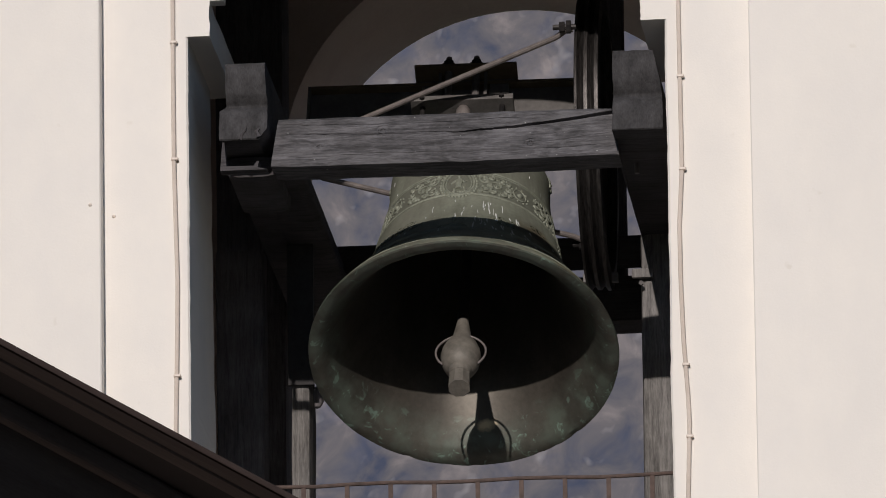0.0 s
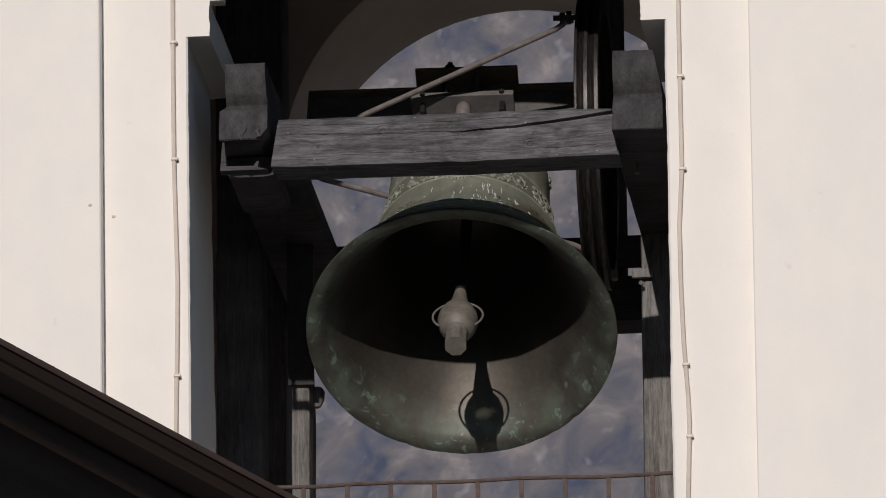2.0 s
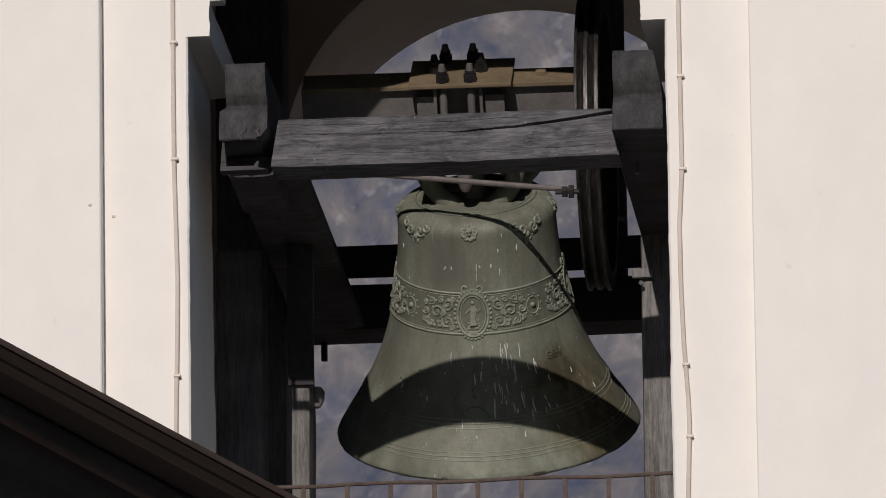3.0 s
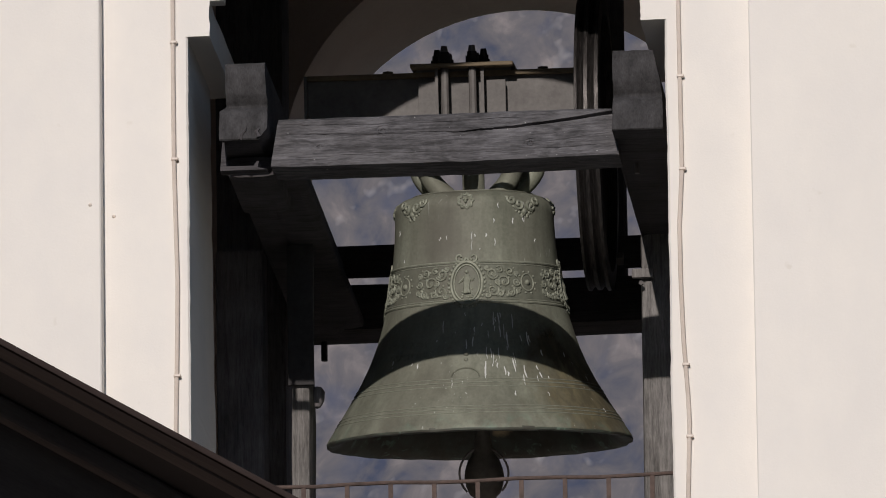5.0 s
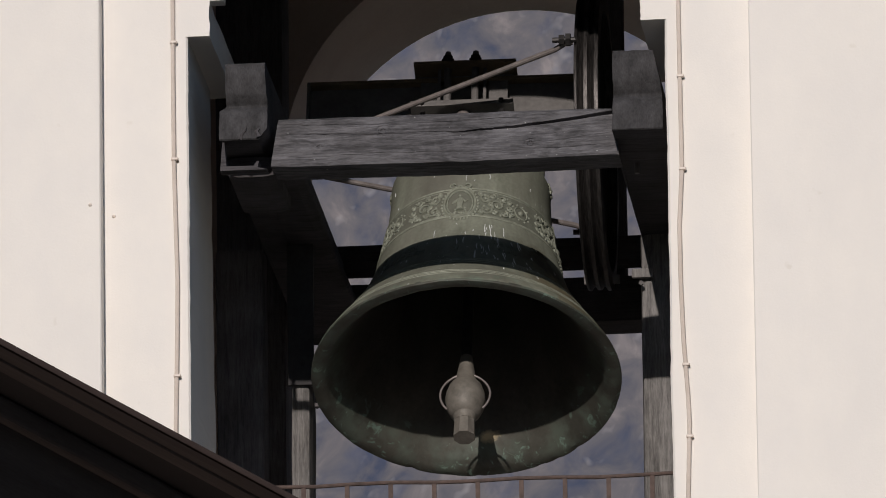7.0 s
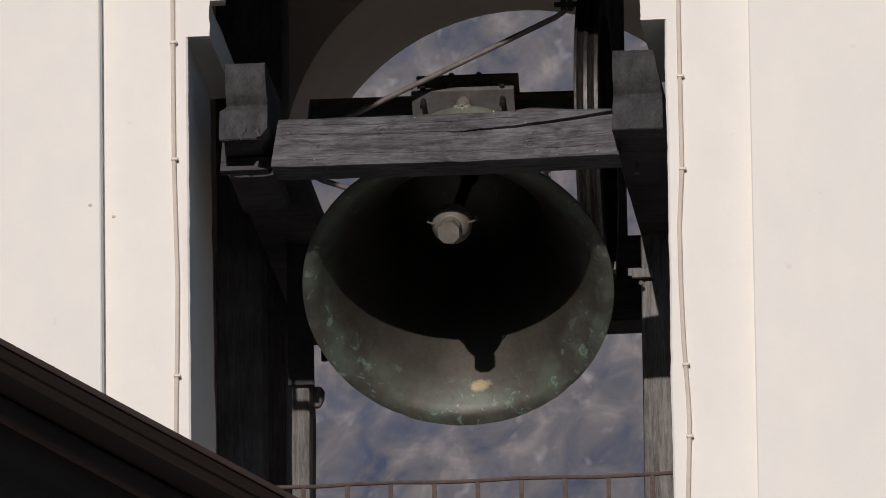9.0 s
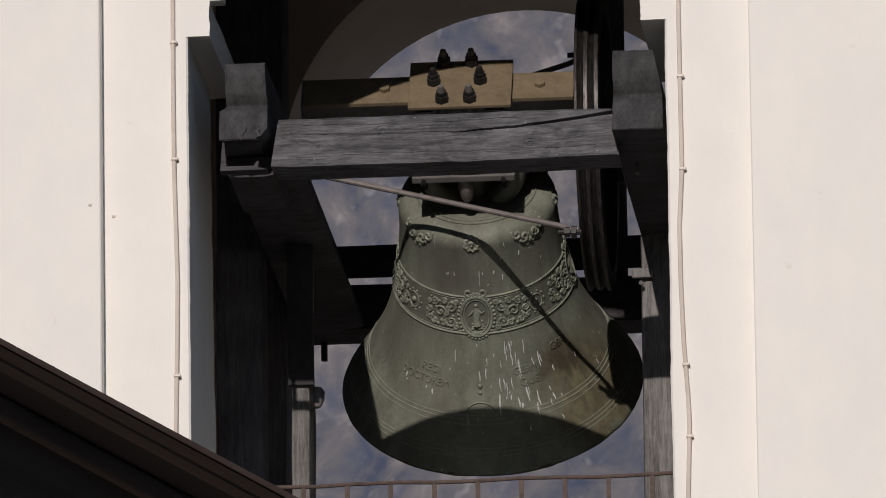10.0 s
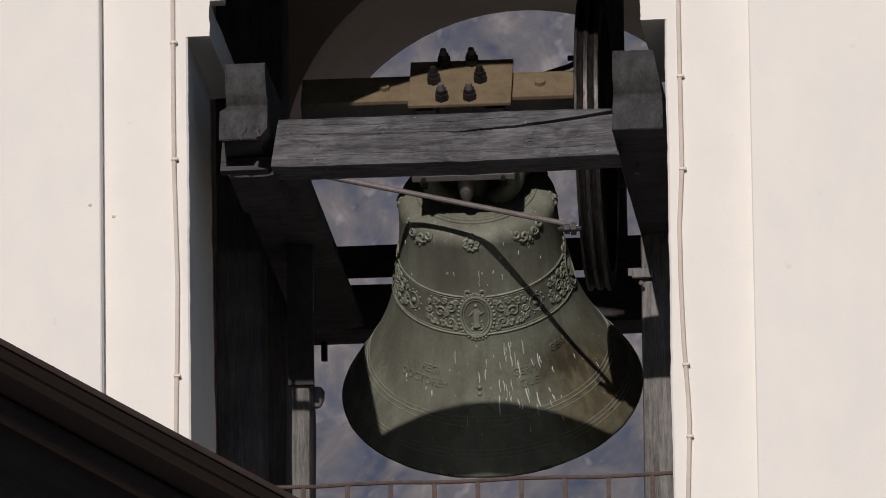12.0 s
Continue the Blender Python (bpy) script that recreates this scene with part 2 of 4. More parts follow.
EAVE = simple("brown_painted_wood", (0.030, 0.0225, 0.021), (0.046, 0.0355, 0.033), 0.7, scale=4, stretch=(1, 4, 4))
EAVE.node_tree.nodes["Principled BSDF"].inputs["Specular IOR Level"].default_value = 0.0
EAVE_SOFT = simple("brown_soffit_wood", (0.10, 0.075, 0.066), (0.165, 0.128, 0.115), 0.8, scale=4, stretch=(0.5, 4, 4))
EAVE_DARK = simple("dark_eave_wood", (0.020, 0.016, 0.0155), (0.034, 0.027, 0.026), 0.8, scale=4)
HILL = hillside_mat()
EARTH = simple("earth", (0.022, 0.026, 0.017), (0.045, 0.046, 0.031), 1.0, scale=0.3, fine=3.0)


# ---- builders ----
def finish(bm, name, material, smooth=False):
    bmesh.ops.recalc_face_normals(bm, faces=bm.faces)
    me = bpy.data.meshes.new(name)
    bm.to_mesh(me)
    bm.free()
    me.materials.append(material)
    if smooth:
        me.shade_smooth()
        me.set_sharp_from_angle(angle=radians(35))
    return me


def part(name, bm, material, parent, label="", smooth=False):
    ob = new(name, finish(bm, name, material, smooth))
    ob.parent = parent
    return tagged(ob, label) if label else ob


def thing(name, bm, material, label, category, group="", kind="", smooth=False, at=None):
    ob = new(name, finish(bm, name, material, smooth))
    if at is not None:
        ob.matrix_basis = at
    return tagged(ob, label, category, group, kind)


def holder(name, at, label, category, group="", kind=""):
    ob = new(name)
    ob.empty_display_size = 0.1
    ob.matrix_basis = at
    return tagged(ob, label, category, group, kind)


def box(x0, x1, y0, y1, z0, z1, bevel=0.0, seg=2, bm=None):
    b2 = bmesh.new()
    bmesh.ops.create_cube(b2, size=1.0)
    for v in b2.verts:
        v.co = Vector(((x0 + x1) / 2 + v.co.x * (x1 - x0), (y0 + y1) / 2 + v.co.y * (y1 - y0), (z0 + z1) / 2 + v.co.z * (z1 - z0)))
    if bevel:
        bmesh.ops.bevel(b2, geom=b2.edges[:], offset=bevel, segments=seg, profile=0.6, affect="EDGES")
    return join(bm, b2)


def join(bm, b2):
    if bm is None:
        return b2
    me = bpy.data.meshes.new("tmp")
    b2.to_mesh(me)
    b2.free()
    bm.from_mesh(me)
    bpy.data.meshes.remove(me)
    return bm


def hewn(x0, x1, y0, y1, z0, z1, axis, amount=0.006, seed=0.0, cuts=24, bevel=0.010, ends=None):
    """A rough-sawn timber: a long box with uneven, rounded faces along axis."""
    bm = bmesh.new()
    lo, hi = Vector((x0, y0, z0)), Vector((x1, y1, z1))
    a, b, c = axis, (axis + 1) % 3, (axis + 2) % 3
    ring = []
    nb, nc = 4, 4
    prof = []
    for i in range(nb):
        prof.append((i / nb, 0.0))
    for i in range(nc):
        prof.append((1.0, i / nc))
    for i in range(nb):
        prof.append((1 - i / nb, 1.0))
    for i in range(nc):
        prof.append((0.0, 1 - i / nc))
    sb, sc = hi[b] - lo[b], hi[c] - lo[c]
    for k in range(cuts + 1):
        t = k / cuts
        row = []
        for u, w in prof:
            p = Vector((0, 0, 0))
            p[a] = lo[a] + (hi[a] - lo[a]) * t
            cu, cw = min(max(u, bevel / sb), 1 - bevel / sb), min(max(w, bevel / sc), 1 - bevel / sc)
            if u in (0.0, 1.0) and w in (0.0, 1.0):
                p[b], p[c] = lo[b] + sb * (u + cu) / 2, lo[c] + sc * (w + cw) / 2
            else:
                p[b], p[c] = lo[b] + sb * u, lo[c] + sc * w
            q = p * 3.1 + Vector((seed, seed * 2.3, seed * 0.7))
            p[b] += noise.noise(q) * amount
            p[c] += noise.noise(q + Vector((31, 7, 3))) * amount
            row.append(bm.verts.new(p))
        ring.append(row)
    n = len(prof)
    for k in range(cuts):
        for i in range(n):
            bm.faces.new((ring[k][i], ring[k][(i + 1) % n], ring[k + 1][(i + 1) % n], ring[k + 1][i]))
    bm.faces.new(list(reversed(ring[0])))
    bm.faces.new(ring[-1])
    return bm


def lathe(profile, seg=64, bm=None):
    """Turns (r, z) pairs round the z axis."""
    b2 = bmesh.new()
    rows = []
    for r, z in profile:
        if r < 1e-6:
            rows.append([b2.verts.new((0, 0, z))])
        else:
            rows.append([b2.verts.new((r * math.cos(2 * math.pi * i / seg), r * math.sin(2 * math.pi * i / seg), z)) for i in range(seg)])
    for p, q in zip(rows, rows[1:]):
        for i in range(seg):
            j = (i + 1) % seg
            if len(p) == 1 and len(q) > 1:
                b2.faces.new((p[0], q[j], q[i]))
            elif len(q) == 1 and len(p) > 1:
                b2.faces.new((p[i], p[j], q[0]))
            elif len(p) > 1:
                b2.faces.new((p[i], p[j], q[j], q[i]))
    return join(bm, b2)


def tube(points, radius, seg=10, bm=None, closed=False):
    """A round rod along points; radius: one number or one for each point."""
    b2 = bmesh.new()
    pts = [Vector(p) for p in points]
    n = len(pts)
    rad = radius if isinstance(radius, (list, tuple)) else [radius] * n
    rings = []
    side = None
    for i, p in enumerate(pts):
        if closed:
            d = pts[(i + 1) % n] - pts[i - 1]
        else:
            d = pts[min(i + 1, n - 1)] - pts[max(i - 1, 0)]
        d.normalize()
        if side is None:
            side = d.orthogonal().normalized()
        side = (side - d * side.dot(d)).normalized()
        up = d.cross(side)
        rings.append([b2.verts.new(p + (side * math.cos(2 * math.pi * k / seg) + up * math.sin(2 * math.pi * k / seg)) * rad[i]) for k in range(seg)])
    for i in range(n if closed else n - 1):
        a, b = rings[i], rings[(i + 1) % n]
        for k in range(seg):
            b2.faces.new((a[k], a[(k + 1) % seg], b[(k + 1) % seg], b[k]))
    if not closed:
        b2.faces.new(list(reversed(rings[0])))
        b2.faces.new(rings[-1])
    return join(bm, b2)


def prism(outline, axis, a0, a1, bm=None):
    """A flat outline, (u, v) pairs, pushed along axis from a0 to a1."""
    b2 = bmesh.new()
    rows = []
    for a in (a0, a1):
        row = []
        for u, v in outline:
            p = (a, u, v) if axis == 0 else (u, a, v) if axis == 1 else (u, v, a)
            row.append(b2.verts.new(p))
        rows.append(row)
    n = len(outline)
    for i in range(n):
        b2.faces.new((rows[0][i], rows[0][(i + 1) % n], rows[1][(i + 1) % n], rows[1][i]))
    b2.faces.new(list(reversed(rows[0])))
    b2.faces.new(rows[1])
    return join(bm, b2)


def hexnut(at, way, r, h, bm=None):
    b2 = bmesh.new()
    bmesh.ops.create_cone(b2, cap_ends=True, segments=6, radius1=r, radius2=r, depth=h)
    m = Vector(way).to_track_quat("Z", "Y").to_matrix().to_4x4()
    b2.transform(Matrix.Translation(at) @ m)
    return join(bm, b2)


def arch_panel(x0, x1, z0, z1, y0, y1, half, spring, foot, cx=0.0, seg=40, rise=1.0):
    """A wall slab with a round-headed opening through it."""
    line = [(cx - half, foot)]
    for i in range(seg + 1):
        a = math.pi * (1 - i / seg)
        line.append((cx + half * math.cos(a), spring + half * rise * math.sin(a)))
    line.append((cx + half, foot))
    pts = []
    for i in range(seg + 1):
        a = math.pi * (1 - i / seg)
        c, s = math.cos(a), math.sin(a)
        k = min((x1 - cx if c > 0 else cx - x0) / max(abs(c), 1e-6), (z1 - spring) / max(s, 1e-6))
        pts.append((cx + c * k, spring + s * k))
    outer = [(x0, foot)] + pts + [(x1, foot)]
    bm = bmesh.new()
    rings = []
    for y in (y0, y1):
        rings.append(([bm.verts.new((x, y, z)) for x, z in line], [bm.verts.new((x, y, z)) for x, z in outer]))
    n = len(line)
    (a0, b0), (a1, b1) = rings
    for i in range(n - 1):
        bm.faces.new((a0[i], a0[i + 1], b0[i + 1], b0[i]))
        bm.faces.new((a1[i], b1[i], b1[i + 1], a1[i + 1]))
        bm.faces.new((a0[i], a1[i], a1[i + 1], a0[i + 1]))
        bm.faces.new((b0[i], b0[i + 1], b1[i + 1], b1[i]))
    for i in (0, n - 1):
        bm.faces.new((a0[i], b0[i], b1[i], a1[i]))
    return bm


# ---- the setting ----
UP = pose(0, 0, PZ)  # the tower's parts are given from the swing axis
FRONT, BACK_IN, BACK_OUT = -1.45, 1.60, 2.40
XL, XR = -0.775, 0.728


def ground_and_hill():
    bm = bmesh.new()
    bmesh.ops.create_grid(bm, x_segments=40, y_segments=40, size=3000)
    thing("ground", bm, EARTH, "dull brown earth round the tower", "ground", kind="structure")
    bm = bmesh.new()
    nx, ny = 200, 50
    grid = []
    for j in range(ny):
        row = []
        for i in range(nx):
            a, f = 2 * math.pi * i / nx, j / (ny - 1)
            behind = 0.5 + 0.5 * math.sin(a)  # highest behind the tower; lower before it, unseen, added to block sky glow
            top = 310 + 310 * behind ** 3
            r = 520 + 850 * f
            x, y = r * math.cos(a), r * math.sin(a)
            zz = -6 + top * f + f * (16 * noise.noise(Vector((x / 60, y / 60, 0))) + 40 * noise.noise(Vector((x / 300, y / 200, 4))))
            row.append(bm.verts.new((x, y, zz)))
        grid.append(row)
    for j in range(ny - 1):
        for i in range(nx):
            k = (i + 1) % nx
            bm.faces.new((grid[j][i], grid[j][k], grid[j + 1][k], grid[j + 1][i]))
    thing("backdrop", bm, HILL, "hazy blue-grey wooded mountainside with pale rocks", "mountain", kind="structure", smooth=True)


def jamb(x0, x1, seed):
    """One side of the opening, its plaster arris worn uneven by hand and weather."""
    bm = bmesh.new()
    rows = []
    zs = [-PZ, -6.0, -2.4] + [-2.2 + 2.2 * k / 150 for k in range(151)]
    for zz in zs:
        w = 0.0035 * noise.noise(Vector((seed, 1, zz * 3))) + 0.0022 * noise.noise(Vector((seed, 4, zz * 16))) + 0.0012 * noise.noise(Vector((seed, 9, zz * 55)))
        back = -0.80 + 0.10 * min(1.0, max(0.0, -zz / 1.4)) + 0.03 * noise.noise(Vector((seed, 2, zz * 5)))
        if seed > 5:
            e, c = (x0 + w, x0 + 0.006 + w), (FRONT + 0.006, FRONT)
            ring = [(e[0] + 0.3, -0.45), (e[0], back), (e[0], c[0]), (e[1], c[1]), (x1, FRONT), (x1, -0.45)]
        else:
            e, c = (x1 + w, x1 - 0.006 + w), (FRONT + 0.006, FRONT)
            ring = [(x0, -0.45), (x0, FRONT), (e[1], c[1]), (e[0], c[0]), (e[0], back), (e[0] - 0.3, -0.45)]
        rows.append([bm.verts.new((x, y, zz)) for x, y in ring])
    for p, q in zip(rows, rows[1:]):
        for i in range(6):
            bm.faces.new((p[i], p[(i + 1) % 6], q[(i + 1) % 6], q[i]))
    bm.faces.new(rows[0])
    bm.faces.new(rows[-1])
    return bm


def impost(x0, x1, seed):
    """The block on which the arch starts, its edge chipped."""
    bm = box(x0, x1, FRONT, -0.70, 0.0, 0.115)
    for e in range(3):
        bmesh.ops.subdivide_edges(bm, edges=[e2 for e2 in bm.edges if abs(e2.verts[0].co.z - e2.verts[1].co.z) > 0.01 or abs(e2.verts[0].co.y - e2.verts[1].co.y) > 0.05], cuts=1, use_grid_fill=True)
    inner = x1 if seed < 5 else x0
    for v in bm.verts:
        if abs(v.co.x - inner) < 1e-4:
            v.co.x += 0.005 * noise.noise(v.co * 40 + Vector((seed, 0, 0)))
    return bm


def tower():
    # front wall: wide jambs below, a slightly narrower arch on imposts above
    front = holder("wall_front", UP, "cream-white plastered tower wall with an arched opening", "wall", kind="structure")
    part("arch_wall", arch_panel(-1.9, 1.9, 0.115, 2.6, FRONT, -1.385, 0.679, 0.119, 0.115, 0.018, rise=0.86), PLASTER, front)
    part("inner_arch", arch_panel(-1.9, 1.9, 0.115, 2.6, -1.385, -0.45, 1.0, 0.119, 0.115, -0.027, rise=0.80), CHAMBER_GREY, front)
    part("impost", impost(-1.9, -0.706, 3.0), PLASTER, front)
    part("impost", impost(0.652, 1.9, 8.0), PLASTER, front)
    part("jamb", jamb(-1.9, XL, 3.0), PLASTER, front)
    part("jamb", jamb(XR, 1.9, 8.0), PLASTER, front)
    part("breast_wall", box(XL, XR, FRONT, -0.45, -PZ, -2.05), PLASTER, front)
    for x0, x1 in ((-2.1, -1.045), (0.995, 2.1)):
        part("pilaster", box(x0, x1, FRONT - 0.075, FRONT, -PZ, 2.6, 0.004, 1), PLASTER, front)
    back = holder("wall_back", UP, "brown shaded rear wall with a round arch", "wall", kind="structure")
    part("arch_wall", arch_panel(-1.9, 1.9, 0.367, 2.6, BACK_IN, BACK_OUT, 0.757, 0.367, -2.05, -0.025), VAULT, back)
    part("breast_wall", box(-1.9, 1.9, BACK_IN, BACK_OUT, -PZ, -2.05), VAULT, back)
    thing("wall_left", box(-1.9, -1.35, -0.45, BACK_IN, -PZ, 2.6), CHAMBER_GREY, "dark grey side wall of the bell chamber", "wall", kind="structure", at=UP)
    thing("wall_right", box(1.35, 1.9, -0.45, BACK_IN, -PZ, 2.6), CHAMBER_GREY, "dark grey side wall of the bell chamber", "wall", kind="structure", at=UP)
    thing("floor", box(-1.35, 1.35, -0.45, BACK_IN, -2.25, -2.05), FLOOR, "pale grey plank floor of the bell chamber", "floor", kind="structure", at=UP)
    thing("ceiling", box(-1.35, 1.35, -0.45, BACK_IN, 2.0, 2.2), CHAMBER_GREY, "dark ceiling of the bell chamber", "ceiling", kind="structure", at=UP)
    thing("roof_slab", box(-2.1, 2.1, FRONT - 0.095, BACK_OUT, 2.604, 2.8), CHAMBER_GREY, "plain flat top closing the tower", "roof", kind="structure", at=UP)


def cables():
    left = [(-0.82, 0.3), (-0.82, 0.12), (-0.821, -0.10), (-0.820, -0.43), (-0.816, -0.62), (-0.812, -0.80), (-0.815, -1.0), (-0.821, -1.25), (-0.822, -1.6), (-0.82, -2.2)]
    right = [(0.772, 0.3), (0.772, 0.06), (0.773, -0.25), (0.774, -0.49), (0.763, -0.67), (0.764, -0.85), (0.769, -1.035), (0.780, -1.22), (0.783, -1.307), (0.775, -1.54), (0.772, -2.2)]
    for line, clips in ((left, (-0.02, -0.40, -1.1)), (right, (-0.19, -0.49, -1.12, -1.35))):
        pts = []
        for (x0, z0), (x1, z1) in zip(line, line[1:]):
            for k in range(5):
                pts.append((x0 + (x1 - x0) * k / 5, FRONT - 0.010, z0 + (z1 - z0) * k / 5))
        h = thing("cable", tube(pts, 0.0068, 8), CABLE, "cream plastic cable clipped up the plaster wall", "cable", "wall cables", smooth=True, at=UP)
        for zc in clips:
            xc = min(pts, key=lambda p: abs(p[2] - zc))[0]
            part("clip", box(xc - 0.009, xc + 0.014, FRONT - 0.019, FRONT + 0.002, zc - 0.0045, zc + 0.0045, 0.002, 1), CABLE, h)


def old_beam(x0, x1, y0, y1, z0, z1):
    """The cross beam, with fibres, knots and drying cracks cut into its face."""
    bm = bmesh.new()
    nx, nf, no = 380, 84, 6
    prof = [(y0, z0 + (z1 - z0) * i / nf) for i in range(nf)] + [(y0 + (y1 - y0) * i / no, z1 - 0.018 * i / no) for i in range(no)]
    prof += [(y1, z1 - 0.018 - (z1 - 0.018 - z0) * i / no) for i in range(no)] + [(y1 - (y1 - y0) * i / no, z0) for i in range(no)]
    mid = (z0 + z1) / 2
    cracks = [(0.0, 0.62, lambda t: -0.295 + 0.056 * t ** 1.7, 0.0034, 0.022), (-0.53, 0.05, lambda t: -0.284 - 0.011 * t + 0.002 * math.sin(9 * t), 0.00072, 0.0036),
              (-0.55, -0.10, lambda t: mid + 0.058 - 0.012 * t, 0.00084, 0.003), (0.30, 0.60, lambda t: mid - 0.030 + 0.030 * t, 0.00072, 0.0024),
              (-0.10, 0.30, lambda t: mid + 0.046 + 0.010 * t, 0.00072, 0.0024), (-0.50, -0.20, lambda t: mid - 0.05 + 0.006 * t, 0.00072, 0.0024),
              (-0.30, 0.20, lambda t: mid - 0.040 - 0.008 * t, 0.0006, 0.0024), (0.05, 0.50, lambda t: mid - 0.055 + 0.012 * t, 0.00072, 0.0024)]
    knots = [(-0.178, -0.285, 0.020), (0.285, -0.339, 0.015), (-0.382, -0.325, 0.007)]
    rows = []
    for k in range(nx + 1):
        t = k / nx
        x = x0 + (x1 - x0) * t
        row = []
        for y, z in prof:
            p = Vector((x, y, z))
            u = (z - z0) / (z1 - z0)
            round_off = (0.009 if u > 0.5 else 0.003) * max(0.0, abs(2 * u - 1) - 0.9) / 0.1
            if y == y0:
                warp = 0.0
                for kx, kz, kr in knots:
                    d = math.hypot((x - kx) * 0.55, z - kz)
                    warp += math.exp(-(d / (kr * 1.6)) ** 2)
                    ring = math.hypot((x - kx) * 0.8, z - kz) + 0.004 * noise.noise(Vector((x * 50, z * 50, 8)))
                    if abs(ring - kr * 0.75) < 0.003:
                        p.y += 0.0045 * max(0.0, noise.noise(Vector((x * 40, z * 40, 2))) + 0.35)
                    if ring < kr * 0.35:
                        p.y += 0.003
                fib = noise.noise(Vector((x * 5, z * 110 + warp * 3, 1))) * 0.0012 + noise.noise(Vector((x * 2.2, z * 32 + warp * 2, 5))) * 0.0013
                p.y += fib + round_off + 0.004 * noise.noise(Vector((x * 4, z * 8, 2)))
                for c0, c1, line, w, deep in cracks:
                    if c0 < x < c1:
                        s = (x - c0) / (c1 - c0)
                        dz = abs(z - line(s) - 0.002 * noise.noise(Vector((x * 9, 3, 3))))
                        open_ = w * (1.5 * s if deep > 0.01 else 0.6 * math.sin(math.pi * s))
                        deep_ = deep * min(1.0, 4 * s, 40 * (1 - s) if deep < 0.01 else 1.0)
                        if dz < open_ + 0.0016:
                            p.y += deep_ * max(0.0, 1 - dz / (open_ + 0.0016))
            p.z += 0.003 * noise.noise(Vector((x * 3.0, 7.7, u * 0.8))) + (0.0025 * noise.noise(Vector((x * 17, 1.2, u)))) - 0.006 * 4 * t * (1 - t) * (1 - u)
            if y > y0 and u > 0.5:  # the far top edge is hewn lower, less so at one end
                p.z += 0.016 * t ** 3 * (y - y0) / (y1 - y0)
            skew = 0.022 if t > 0.5 else -0.026
            p.x += skew * (0.5 - u) * (2 * abs(t - 0.5)) ** 8
            row.append(bm.verts.new(p))
        rows.append(row)
    n = len(prof)
    for k in range(nx):
        for i in range(n):
            bm.faces.new((rows[k][i], rows[k][(i + 1) % n], rows[k + 1][(i + 1) % n], rows[k + 1][i]))
    bm.faces.new(list(reversed(rows[0])))
    bm.faces.new(rows[-1])
    return bm


def carved_bearer(x0, x1, zt, zb, left):
    """A bearer whose end is carved: a hollowed upper part over a swelling lip."""
    hollow = [(0.0, -1.362), (0.03, -1.370), (0.15, -1.374), (0.28, -1.370), (0.38, -1.361), (0.46, -1.348), (0.515, -1.337), (0.54, -1.336), (0.565, -1.345), (0.61, -1.360), (0.69, -1.372), (0.80, -1.380), (0.92, -1.386), (0.985, -1.388), (1.0, -1.384)]
    levels = []
    for (f0, y0), (f1, y1) in zip(hollow, hollow[1:]):
        levels += [(f0 + (f1 - f0) * k / 3, y0 + (y1 - y0) * k / 3) for k in range(3)]
    levels.append(hollow[-1])
    bm = bmesh.new()
    rows = []
    for f, y in levels:
        z = zt + (zb - zt) * f
        if left:
            a = x0 + (0.019 if f < 0.52 else max(0.0, 0.019 - 0.25 * (f - 0.52)))
            c = x1 - (0.008 * max(0.0, 1 - f / 0.72)) - max(0.0, f - 0.86) * 0.20
        else:
            a = x0 + 0.003 * (1 - f)
            c = x1 - (0.030 - 0.06 * f if f < 0.36 else max(0.0, 0.008 - 0.02 * (f - 0.36)))
        row = []
        for k in range(9):
            x = a + (c - a) * k / 8
            q = Vector((x * 30, z * 30, 3 if left else 9))
            row.append(bm.verts.new((x + (0.002 * noise.noise(q * 1.7) if k in (0, 8) else 0), y + 0.003 * noise.noise(q) + 0.0015 * noise.noise(q * 4), z + (0.002 * noise.noise(q * 2) if f in (0.0, 1.0) else 0))))
        row.append(bm.verts.new((c, 1.19, z)))
        row.append(bm.verts.new((a, 1.19, z)))
        rows.append(row)
    n = len(rows[0])
    for p, q in zip(rows, rows[1:]):
        for i in range(n):
            bm.faces.new((p[i], p[(i + 1) % n], q[(i + 1) % n], q[i]))
    bm.faces.new(rows[0])
    bm.faces.new(rows[-1])
    return bm


def wall_plugs():
    for x, y, zz in ((-1.012, FRONT, -0.575), (-1.078, FRONT - 0.075, -0.555)):
        b = lathe([(0.0, 0.006), (0.004, 0.005), (0.006, 0.0), (0.006, -0.004), (0, -0.004)], 8)
        b.transform(Matrix.Rotation(radians(90), 4, "X"))
        thing("wall_plug", b, CABLE, "small grey plug in the white plaster", "plug", "wall plugs", at=UP @ pose(x, y, zz))


